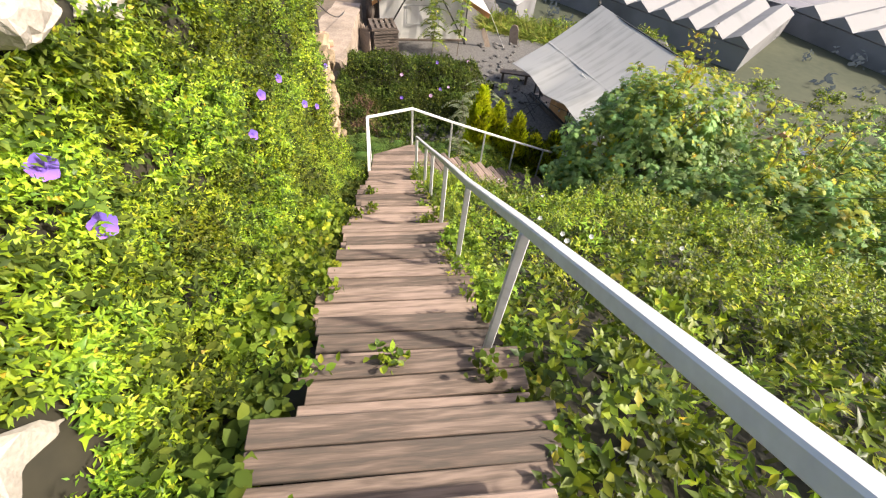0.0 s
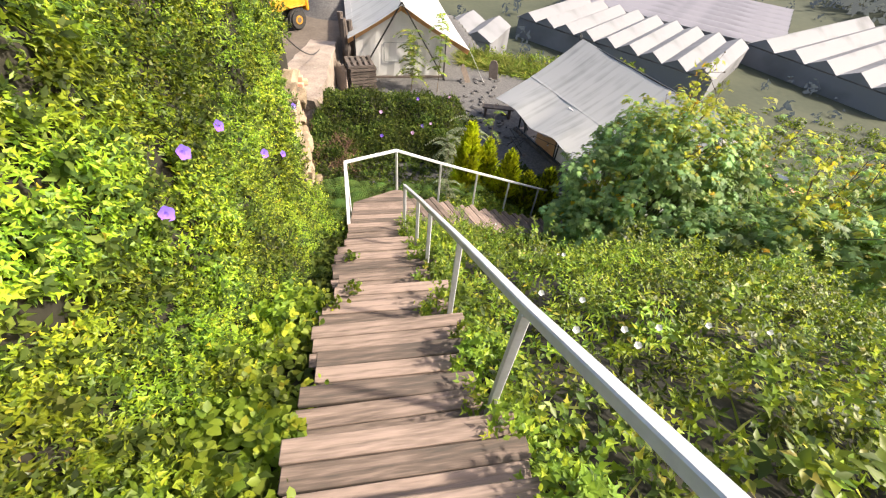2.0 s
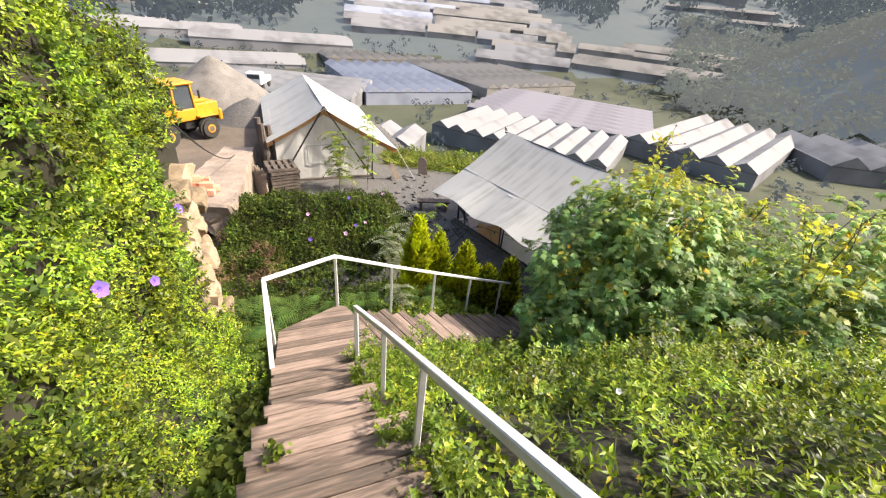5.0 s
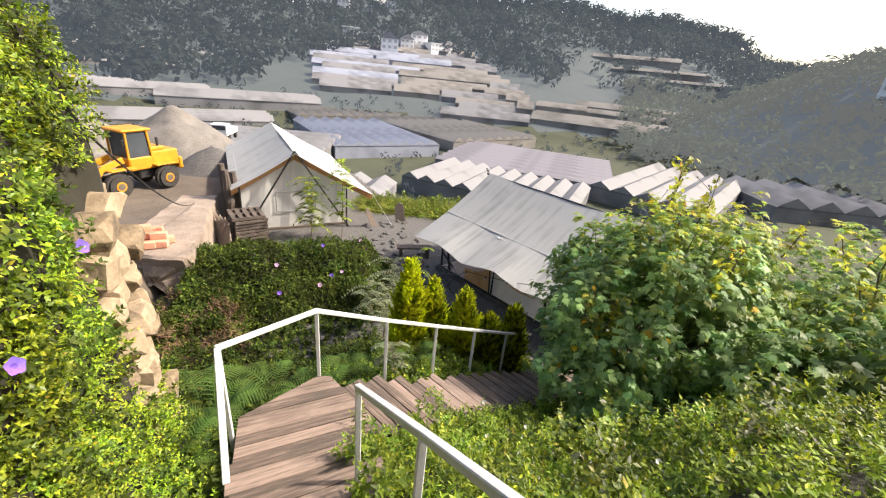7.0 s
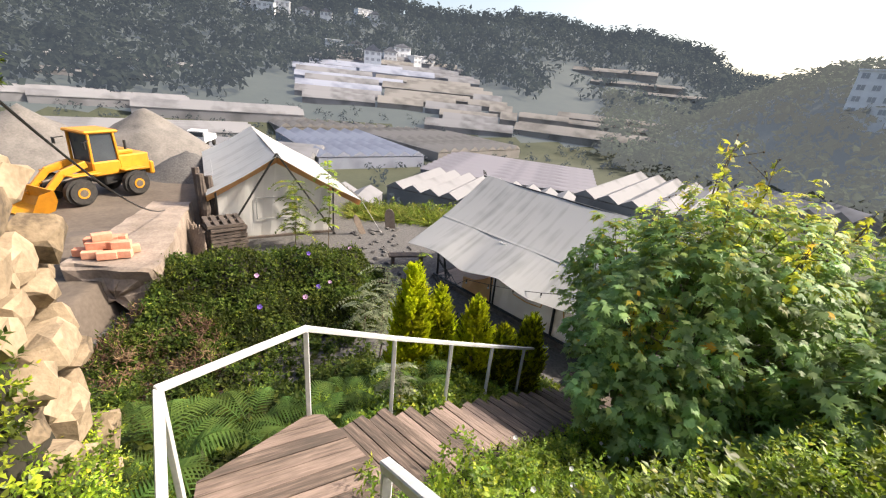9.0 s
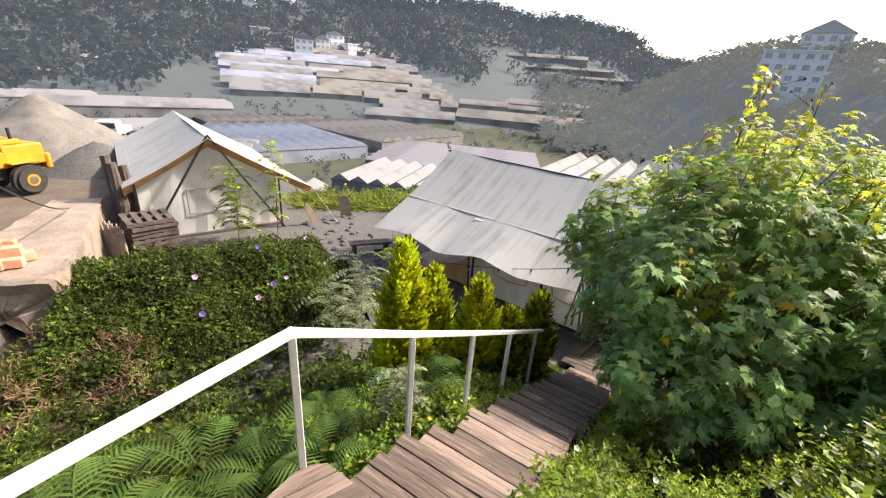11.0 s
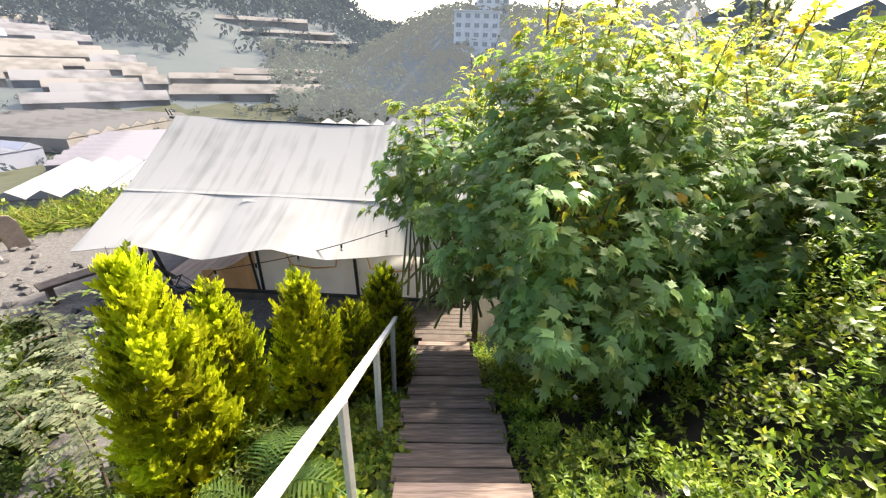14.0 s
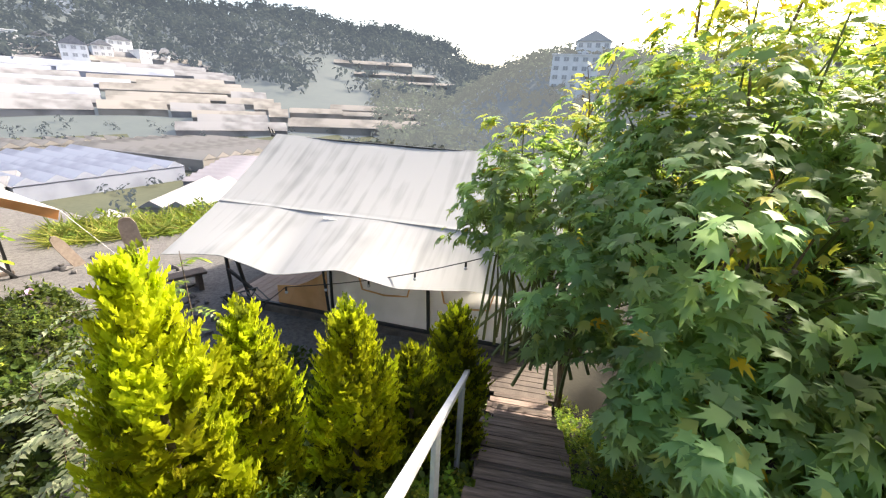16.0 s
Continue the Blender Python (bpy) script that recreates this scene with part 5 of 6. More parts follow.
def tent_side():
    """White ridge tent with a scalloped awning, seen by its long side."""
    at = (2.97, 16.77, TERRACE)
    t = thing("glamping_tent", "white canvas ridge tent with scalloped awning and black posts", "tent", "white tents", at=at)
    L = frame_of((0, 0, 0), (0.857, 0.515), (0.515, -0.857))
    base, ridge, seam, length = 0.15, 3.29, 2.17, 6.6

    def edge(v):
        """Across and up of the awning's edge."""
        z = np.interp(v, [-0.1, 1.15, 2.07, 3.3, 4.25, 5.2, 6.5], [1.52, 1.68, 1.46, 1.73, 1.55, 1.45, 1.1])
        u = np.interp(v, [-0.1, 4.2, 5.2, 6.5], [-1.3, -1.25, -0.7, -0.1])
        return float(u), float(z)

    n = 44
    for side in (0, 1):
        bm = bmesh.new()
        rows = []
        for j in range(n + 1):
            v = -0.1 + length * j / n
            ue, ze = edge(v)
            zr = ridge - 0.07 * math.sin(math.pi * j / n)
            row = [(2.1 + (0.18 - 2.1) * k / 5, zr + (seam - zr) * k / 5 - 0.035 * math.sin(math.pi * k / 5) + 0.008 * math.sin(v * 3.1 + k)) for k in range(6)]
            row += [(0.18 + (ue - 0.18) * k / 4, seam + (ze - seam) * (k / 4) ** 0.9 + 0.008 * math.sin(v * 5.0 + k * 1.3)) for k in range(1, 5)]
            rows.append([L(u if side == 0 else 4.2 - u, v, z) for u, z in row])
        sheet(bm, rows, 0.012)
        for f in bm.faces:
            f.smooth = True
        for e in bm.edges:
            e.smooth = e.calc_face_angle(0) < 0.6
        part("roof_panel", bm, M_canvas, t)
    # sewn seam along the roof
    bm = bmesh.new()
    sheet(bm, [[L(0.24, v, seam + 0.041), L(0.18, v, seam + 0.010), L(0.11, v, seam - 0.018)] for v in np.linspace(-0.1, length - 0.1, 30)], 0.004)
    part("roof_seam", bm, M_canvas, t, "raised sewn seam along the roof")
    # walls
    for u in (0.0, 4.2):
        bm = bmesh.new()
        sheet(bm, [[L(u + 0.03 * math.sin(k * 1.9), 2.3 + 4.1 * k / 14, base) for k in range(15)], [L(u, 2.3 + 4.1 * k / 14, np.interp(2.3 + 4.1 * k / 14, [2.3, 5.6, 6.4], [seam - 0.05, 1.75, 1.08])) for k in range(15)]], 0.01)
        w = part("side_wall", bm, M_canvas_wall, t)
        if u == 0.0:
            for v0, v1 in ((2.9, 4.1), (4.5, 5.6)):
                bm = bmesh.new()
                arc = [L(-0.04, v0, 1.45)] + [L(-0.04, v0 + 0.15 + (v1 - v0 - 0.3) * k / 6, 0.75 + 0.05 * abs(k - 3) / 3) for k in range(7)] + [L(-0.04, v1, 1.45)]
                tube(bm, arc, 0.016, 6)
                part("window_piping", bm, M_tan, w, "tan piping round the window flap")
    bm = bmesh.new()
    sheet(bm, [[L(0.02, 2.3, base), L(2.1, 2.3, base), L(4.18, 2.3, base)], [L(0.02, 2.3, seam - 0.2), L(2.1, 2.3, ridge - 0.35), L(4.18, 2.3, seam - 0.2)]], 0.01)
    part("front_wall", bm, M_tan, t, "tan canvas front wall under the porch")
    bm = bmesh.new()
    sheet(bm, [[L(0.02, 6.4, base), L(2.1, 6.4, base), L(4.18, 6.4, base)], [L(0.02, 6.4, 1.05), L(2.1, 6.4, ridge - 0.1), L(4.18, 6.4, 1.05)]], 0.01)
    part("back_wall", bm, M_canvas_wall, t)
    bm = bmesh.new()
    sheet(bm, [[L(0.0, 1.15 + 1.15 * k / 5, base) for k in range(6)], [L(0.04 * math.sin(k * 2), 1.15 + 1.15 * k / 5, 0.55 + 0.5 * (k / 5) ** 2) for k in range(6)]], 0.01)
    part("porch_screen", bm, M_tan, t, "tan canvas screen at the porch side")
    # posts, braces, floor
    for a, b in (((0, 0, base), (-0.05, 0.0, 1.95)), ((0, 0.42, base), (-0.05, 0.1, 1.75)), ((0, 2.3, base), (0, 2.15, seam - 0.2)), ((0, 2.38, base), (0, 2.38, seam - 0.2)), ((-0.03, 4.37, base), (-0.03, 4.3, seam - 0.2)), ((0, 6.42, base), (0, 6.42, 1.08)), ((-0.02, 5.75, base), (-0.02, 6.4, 0.62)), ((-0.04, 0.0, 0.75), (-0.04, 0.6, 0.35)), ((4.2, 0, base), (4.2, 0, 2.1)), ((4.2, 6.42, base), (4.2, 6.42, 1.08)), ((2.1, 0, base), (2.1, 0, ridge - 0.1))):
        bm = bmesh.new()
        beam(bm, L(*a), L(*b), 0.055, 0.055)
        part("post", bm, M_black, t, "black steel post")
    bm = bmesh.new()
    beam(bm, L(2.1, -0.25, ridge - 0.05), L(2.1, length, ridge - 0.1), 0.05, 0.05)
    part("ridge_pole", bm, M_black, t, "black steel ridge pole")
    for v, zz in ((-0.25, 0.14), (-0.17, 0.10)):
        bm = bmesh.new()
        beam(bm, L(2.1, v, ridge), L(2.1, v - 0.05, ridge + zz), 0.035, 0.035)
        part("pole_tip", bm, M_black, t, "black pole tip above the ridge")
    bm = bmesh.new()
    rot = Matrix.Rotation(math.atan2(0.515, 0.857), 4, "Z")
    boxy(bm, Matrix.Translation(L(2.1, 3.2, 0.06)) @ rot, 4.5, 6.7, 0.14, 0.01)
    part("floor_deck", bm, M_timber, t, "dark timber floor deck")
    for k in range(12):
        bm = bmesh.new()
        boxy(bm, Matrix.Translation(L(2.1, 0.1 + 0.18 * k, 0.145)) @ rot, 4.2, 0.172, 0.026, 0.004)
        part("floor_board", bm, M_porch, t, "pinkish-brown porch floor board")
    bm = bmesh.new()
    beam(bm, L(-0.06, -0.1, 0.12), L(-0.06, 6.5, 0.12), 0.06, 0.12)
    part("sill_beam", bm, M_black, t, "black sill along the wall")


tent_front()
tent_side()

# bottom boardwalk before the tent
walkway = thing("boardwalk", "dark weathered boardwalk between stairs and tent", "boardwalk", "garden stairs")
wc = P2 + D2 * (START2 + 19 * TREAD2)
for i in range(14):
    c = wc + D2 * (0.06 + i * 0.125) + R2 * 0.5
    bm = bmesh.new()
    boxy(bm, pose(c[0], c[1], LANDING - 20 * RISE2 + 0.15, 0, 0, math.degrees(math.atan2(R2[1], R2[0]))), 1.2, 0.118, 0.035, 0.004)
    part("plank", bm, M_timber, walkway)
bm = bmesh.new()
tube(bm, [(0, 0, -0.3), (0.03, 0.02, 0.3), (-0.02, 0.05, 0.75)], [0.07, 0.055, 0.05], 9)
ob = tagged(part("stump", bm, M_bark), "grey weathered tree stump beside the boardwalk", "stump")
c = P2 + D2 * 5.3 + R2 * 1.12
ob.location = (c[0], c[1], -6.4)

# folding table and chair frame in the porch
table = thing("folding_table", "black wire folding table in the tent porch", "table", at=(2.75, 15.15, TERRACE + 0.05))
bm = bmesh.new()
for k in range(7):
    beam(bm, (-0.3 + 0.1 * k, -0.3, 0.72), (-0.3 + 0.1 * k, 0.3, 0.72), 0.018, 0.012, 0)
for y in (-0.3, 0.3):
    beam(bm, (-0.32, y, 0.72), (0.32, y, 0.72), 0.025, 0.02, 0)
part("tabletop", bm, M_black, table)
for a, b in (((-0.28, -0.28, 0), (0.28, -0.28, 0.71)), ((0.28, -0.28, 0), (-0.28, -0.28, 0.71)), ((-0.28, 0.28, 0), (0.28, 0.28, 0.71)), ((0.28, 0.28, 0), (-0.28, 0.28, 0.71))):
    bm = bmesh.new()
    tube(bm, [a, b], 0.014, 6)
    part("leg", bm, M_black, table)

# string of bulbs from the porch to the shrub
lights = thing("string_lights", "black cable with hanging clear bulbs along the awning", "string lights", at=(1.3, 15.4, -6.0))
A_, B_, C_ = Vector((0.2, 14.3, -6.15)), Vector((3.17, 14.35, -5.43)), Vector((5.1, 11.1, -4.2))
line = [A_.lerp(B_, i / 8) - Vector((0, 0, 0.25 * math.sin(math.pi * i / 8))) for i in range(9)] + [B_.lerp(C_, i / 10) - Vector((0, 0, 0.12 * math.sin(math.pi * i / 10))) for i in range(1, 11)]
off = Vector(lights.location)
bm = bmesh.new()
tube(bm, [p - off for p in line], 0.008, 5)
part("cable", bm, M_black, lights)
for i in (2, 5, 8, 10, 12, 14, 16):
    p = line[i] - off
    bm = bmesh.new()
    tube(bm, [p, p - Vector((0, 0, 0.07))], 0.017, 7)
    sock = part("socket", bm, M_black, lights, "black bulb socket")
    bm = bmesh.new()
    bmesh.ops.create_uvsphere(bm, u_segments=10, v_segments=7, radius=0.028, matrix=Matrix.Translation(p - Vector((0, 0, 0.095))))
    part("bulb", bm, M_steel if i % 2 else M_white, sock, "unlit bulb")

# ---- pallets and poles beside the front tent
pal = None
for i in range(9):
    if pal is None:
        pal = thing("pallet", "weathered dark wooden pallet in a stack", "pallet", "stacked pallets")
        for k in range(5):
            bm = bmesh.new()
            boxy(bm, pose(-0.48 + 0.24 * k, 0, 0.108), 0.14, 1.1, 0.02, 0.003)
            part("deck_board", bm, M_timber, pal)
        for y in (-0.5, 0, 0.5):
            bm = bmesh.new()
            boxy(bm, pose(0, y, 0.055), 1.1, 0.09, 0.085, 0.004)
            part("bearer", bm, M_timber, pal)
        item = pal
    else:
        item = copy_thing(pal, Matrix.Identity(4))
    item.matrix_basis = pose(-3.95 + 0.03 * math.sin(i * 3), 19.15 + 0.03 * math.cos(i * 5), TERRACE + 0.128 * i, 0, 0, 27 + 3 * math.sin(i * 2.2))
for i in range(11):
    bm = bmesh.new()
    x0 = -4.55 - 0.06 * i
    tube(bm, [(0, 0, 0), (-0.15 - 0.02 * i, 0.5 + 0.02 * i, 0.95 + 0.05 * (i % 3))], [0.028, 0.022], 7)
    ob = tagged(part("bamboo_pole", bm, M_concrete), "tan bamboo pole leaning beside the pallets", "pole", "leaning bamboo poles")
    ob.location = (x0 + 0.25, 18.15 + 0.07 * i, TERRACE)
for i, (x, y, h) in enumerate(((-4.75, 20.0, 2.45), (-4.95, 20.3, 2.6), (-4.6, 20.35, 2.3))):
    bm = bmesh.new()
    tube(bm, [(0, 0, -0.1), (0.05, 0, h * 0.5), (-0.03, 0.04, h)], [0.17, 0.15, 0.12], 9)
    ob = tagged(part("post", bm, M_timber), "dark mossy timber post beside the tent", "post", "mossy posts by the tent")
    ob.location = (x, y, TERRACE)

# slabs, bench and stones on the gravel
for x, y, a, tilt, w, h in ((0.75, 20.9, 20, -24, 0.24, 0.95), (1.95, 21.6, -5, -6, 0.42, 0.9)):
    bm = bmesh.new()
    ring = [(-w / 2, 0), (w / 2, 0), (w / 2, h * 0.75), (w * 0.3, h * 0.95), (0, h), (-w * 0.3, h * 0.95), (-w / 2, h * 0.75)]
    lo, up = [bm.verts.new((x_, -0.03, z_)) for x_, z_ in ring], [bm.verts.new((x_, 0.03, z_)) for x_, z_ in ring]
    bm.faces.new(lo)
    bm.faces.new(up[::-1])
    for k in range(len(ring)):
        bm.faces.new((lo[k], up[k], up[(k + 1) % len(ring)], lo[(k + 1) % len(ring)]))
    ob = tagged(part("plank_slab", bm, M_concrete), "pale round-topped wooden slab standing on the gravel", "slab", "standing slabs")
    ob.matrix_world = pose(x, y, TERRACE - 0.02, 0, tilt, a)
bench = thing("bench", "low dark timber bench on the gravel", "bench", at=(2.1, 17.8, TERRACE))
bm = bmesh.new()
boxy(bm, pose(0, 0, 0.40), 1.3, 0.34, 0.06, 0.008)
part("seat", bm, M_timber, bench)
for x in (-0.5, 0.5):
    bm = bmesh.new()
    boxy(bm, pose(x, 0, 0.185), 0.1, 0.3, 0.37, 0.006)
    part("leg", bm, M_timber, bench)
rs = np.random.default_rng(4)
bm = bmesh.new()
for i in range(70):
    rock(bm, (rs.uniform(0.2, 2.6), rs.uniform(14.5, 21.5), TERRACE + 0.02), (rs.uniform(0.08, 0.3),) * 2 + (0.14,), i + 50, i, 1)
tagged(part("gravel_stones", bm, M_gravel), "loose grey stones scattered over the gravel terrace", "stones", kind="stuff")

# long grass strip behind the terrace
n = 24000
x, y = rng.uniform(0.2, 6.2, n), rng.uniform(22.4, 24.6, n)
y = y - 0.25 * x + 0.6
weeds("grass_hedge", "tall green grass strip at the edge of the terrace", x, y, 0.25, 0.5, (0.4, 0.85), BLADE, M_grass, 1.2, np.full(n, TERRACE))
x, y = rng.uniform(3.5, 11, 6000), rng.uniform(19.5, 27, 6000)
weeds("grass_hedge", "green scrub behind the tents", x, y, 0.1, 0.5, (0.08, 0.18), LEAF, M_weed, 0.8)
x, y = rng.uniform(1.5, 12, 9000), rng.uniform(25, 33, 9000)
weeds("scrub", "green scrub below the terrace edge", x, y, 0.2, 0.9, (0.1, 0.2), LEAF, M_weed, 0.8)

# ---- yard: loader, heaps, truck, cable
def disc(bm, m, r, w, sides=20, inner=0.0):
    r0 = bmesh.ops.create_cone(bm, cap_ends=True, segments=sides, radius1=r, radius2=r, depth=w, matrix=m)
    es = [e for e in {e for v in r0["verts"] for e in v.link_edges} if len(e.link_faces) == 2 and any(len(f.verts) > 4 for f in e.link_faces)]
    bmesh.ops.bevel(bm, geom=es, offset=min(r * 0.18, w * 0.3), segments=2, affect="EDGES")


def loader(at, yaw, s=1.0):
    """A small wheel loader; its front is +x."""
    t = thing("wheel_loader", "yellow wheel loader with lowered bucket parked in the yard", "loader", at=at)
    t.rotation_euler, t.scale = (0, 0, radians(yaw)), (s, s, s)
    side = Matrix.Rotation(math.pi / 2, 4, "X")
    for x in (-1.05, 1.05):
        for y in (-0.78, 0.78):
            bm = bmesh.new()
            disc(bm, pose(x, y, 0.52) @ side, 0.52, 0.36, 24)
            w = part("wheel", bm, M_tyre, t, "black rubber tyre")
            bm = bmesh.new()
            disc(bm, pose(x, y * 1.02, 0.52) @ side, 0.25, 0.37, 18)
            rim = part("rim", bm, M_yellow, w, "yellow wheel rim")
            bm = bmesh.new()
            disc(bm, pose(x, y * 1.03, 0.52) @ side, 0.17, 0.38, 16)
            part("hub", bm, M_steel, w, "dark hub")
    for nm, m, sz, mat, lb in (("rear_frame", pose(-0.95, 0, 0.75), (1.7, 0.9, 0.45), M_black, "black rear frame"), ("front_frame", pose(0.85, 0, 0.72), (1.1, 0.7, 0.4), M_black, "black front frame"),
                              ("engine_hood", pose(-1.3, 0, 1.3), (1.25, 1.15, 0.72), M_yellow, ""), ("counterweight", pose(-1.98, 0, 1.0), (0.2, 1.25, 0.55), M_yellow, ""),
                              ("hood_step", pose(-1.05, 0, 1.74), (0.7, 0.9, 0.18), M_yellow, ""), ("cab_base", pose(-0.2, 0, 1.22), (1.05, 1.2, 0.55), M_yellow, ""),
                              ("cab_roof", pose(-0.2, 0, 2.62), (1.25, 1.3, 0.12), M_yellow, "")):
        bm = bmesh.new()
        boxy(bm, m, *sz, 0.05)
        part(nm, bm, mat, t, lb)
    for x in (-0.7, 0.3):
        for y in (-0.56, 0.56):
            bm = bmesh.new()
            beam(bm, (x, y, 1.45), (x * 0.9, y, 2.6), 0.08, 0.08, 0.01)
            part("cab_pillar", bm, M_yellow, t)
    bm = bmesh.new()
    boxy(bm, pose(-0.2, 0, 2.03), 0.9, 1.06, 1.12, 0.02)
    part("cab_glass", bm, M_window, t, "dark reflecting cab glass")
    for y in (-0.7, 0.7):
        bm = bmesh.new()
        beam(bm, (0.35, y * 0.95, 2.35), (0.6, y * 1.15, 2.3), 0.03, 0.03, 0)
        boxy(bm, pose(0.62, y * 1.18, 2.2), 0.05, 0.14, 0.24, 0.01)
        part("mirror", bm, M_black, t, "black wing mirror")
        bm = bmesh.new()
        boxy(bm, pose(0.78, y * 1.05, 1.15), 1.0, 0.38, 0.06, 0.02)
        part("mudguard", bm, M_yellow, t)
        bm = bmesh.new()
        boxy(bm, pose(-1.05, y * 1.05, 1.12), 0.9, 0.36, 0.06, 0.02)
        part("mudguard", bm, M_yellow, t)
    for y in (-0.42, 0.42):
        bm = bmesh.new()
        beam(bm, (0.45, y, 1.45), (1.35, y, 1.2), 0.12, 0.26, 0.02)
        beam(bm, (1.3, y, 1.22), (2.05, y, 0.45), 0.12, 0.24, 0.02)
        part("lift_arm", bm, M_yellow, t)
        bm = bmesh.new()
        tube(bm, [(0.6, y * 0.6, 1.0), (1.6, y * 0.6, 0.85)], 0.05, 8)
        part("hydraulic_ram", bm, M_steel, t, "steel hydraulic ram")
    bm = bmesh.new()
    prof = [(2.0, 0.85), (1.95, 0.45), (2.1, 0.12), (2.55, 0.02), (2.85, 0.02)]
    sheet(bm, [[(x, y, z) for x, z in prof] for y in (-1.05, -0.35, 0.35, 1.05)], 0.05)
    bucket = part("bucket", bm, M_yellow, t)
    for y in (-1.05, 1.05):
        bm = bmesh.new()
        vs = [bm.verts.new((x, y, z)) for x, z in prof] + [bm.verts.new((2.45, y, 0.75))]
        f = bm.faces.new(vs)
        bmesh.ops.solidify(bm, geom=[f], thickness=0.04)
        part("bucket_cheek", bm, M_yellow, bucket)
    bm = bmesh.new()
    tube(bm, [(-1.2, 0.3, 1.7), (-1.2, 0.3, 2.2)], 0.05, 8)
    part("exhaust", bm, M_black, t, "black exhaust pipe")
    return t


loader((-8.95, 22.25, YARD), 238, 0.92)


def heap(name, x, y, rx, ry, h, mat, label, seed):
    bm = bmesh.new()
    rows = []
    for j in range(25):
        row = []
        for i in range(25):
            a, b = (i / 12 - 1), (j / 12 - 1)
            d = math.hypot(a, b)
            k = max(0.0, 1 - d) ** 0.85
            wob = noise.noise(Vector((a * 2 + seed, b * 2, seed))) * 0.22 + noise.noise(Vector((a * 7, b * 7 + seed, 3))) * 0.08
            row.append((x + a * rx, y + b * ry, YARD - 0.05 + h * k * (1 + wob)))
        rows.append(row)
    sheet(bm, rows)
    for f in bm.faces:
        f.smooth = True
    tagged(part(name, bm, mat), label, "heap", "yard heaps", "stuff")


heap("gravel_heap", -13.6, 27.0, 4.0, 3.4, 2.7, M_pale_gravel, "heap of pale grey gravel in the yard", 1)
heap("gravel_heap", -9.9, 29.6, 3.6, 3.0, 2.6, M_pale_gravel, "heap of grey gravel behind the loader", 2)
heap("gravel_heap", -7.1, 26.2, 1.9, 1.7, 1.2, M_gravel, "small heap of dark gravel beside the tent", 3)
heap("dirt_heap", -7.2, 17.0, 1.4, 2.0, 0.45, M_dirt, "low heap of brown dirt behind the wall", 4)
truck = thing("truck", "white truck cab beyond the gravel heaps", "truck", at=(-9.6, 36.5, YARD - 0.6))
truck.scale = (0.62, 0.62, 0.62)
for nm, m, sz, mat in (("cab", pose(0, 0, 1.4), (1.7, 1.5, 1.3), M_render), ("windscreen", pose(0, -0.74, 1.65), (1.4, 0.06, 0.5), M_window), ("load_bed", pose(0, 2.2, 1.0), (1.8, 2.8, 0.6), M_render), ("chassis", pose(0, 1.2, 0.6), (1.2, 4.4, 0.3), M_black)):
    bm = bmesh.new()
    boxy(bm, m, *sz, 0.06)
    part(nm, bm, mat, truck)
for x in (-0.75, 0.75):
    for y in (0.1, 2.8):
        bm = bmesh.new()
        disc(bm, pose(x, y, 0.42) @ Matrix.Rotation(math.pi / 2, 4, "Y"), 0.42, 0.25, 16)
        part("wheel", bm, M_tyre, truck, "black tyre")
cable = thing("cable", "black cable hanging slack from the bank to the wall", "cable", at=(-2.6, 8.9, -1.5))
bm = bmesh.new()
tube(bm, [Vector(p) - Vector((-2.6, 8.9, -1.5)) for p in sag((-2.7, 8.9, -0.95), (-5.7, 19.3, -5.22), 14, 0.35)], 0.014, 6)
part("wire", bm, M_black, cable)

# ---- valley: greenhouses, houses, woods
def greenhouse(c, heading, spans, width, length, wall, mat, label, rise=1.3, ground_drop=3.0):
    """Joined gable spans of plastic sheeting; the ridges run along the heading."""
    g = thing("greenhouse", label, "greenhouse", "valley greenhouses", at=c)
    g.rotation_euler = (0, 0, radians(heading))
    total = spans * width
    roof_me = None
    for k in range(spans):
        if roof_me is None:
            bm = bmesh.new()
            n = 3
            prof = [(-width / 2 + width * i / (2 * n), wall + rise * (i / n) ** 0.92) for i in range(n + 1)]
            prof += [(-x, z) for x, z in prof[-2::-1]]
            sheet(bm, [[(x, y, z + 0.05 * math.sin(y * 0.9)) for x, z in prof] for y in np.linspace(-length / 2, length / 2, 7)])
            roof_me = bpy.data.meshes.new("roof_span")
            bm.to_mesh(roof_me)
            bm.free()
            roof_me.materials.append(mat)
            bm = bmesh.new()
            bm.faces.new([bm.verts.new((x, 0, z)) for x, z in prof])
            gable_me = bpy.data.meshes.new("gable_sheet")
            bm.to_mesh(gable_me)
            bm.free()
            gable_me.materials.append(mat)
        for me, nm, y in ((roof_me, "roof_span", 0), (gable_me, "gable_sheet", -length / 2), (gable_me, "gable_sheet", length / 2)):
            ob = part_of(nm, me, g)
            ob.location = (-total / 2 + width * (k + 0.5), y, 0)
        bm = bmesh.new()
        beam(bm, (-total / 2 + width * k, -length / 2, wall - 0.05), (-total / 2 + width * k, length / 2, wall - 0.05), 0.25, 0.14, 0)
        part("gutter", bm, M_shade, g, "dark gutter between spans")
    bm = bmesh.new()
    boxy(bm, pose(0, 0, (wall - ground_drop) / 2 - 0.1), total - 0.2, length - 0.3, wall + ground_drop - 0.2, 0)
    part("side_sheet", bm, mat, g, "grey side sheeting")
    return g


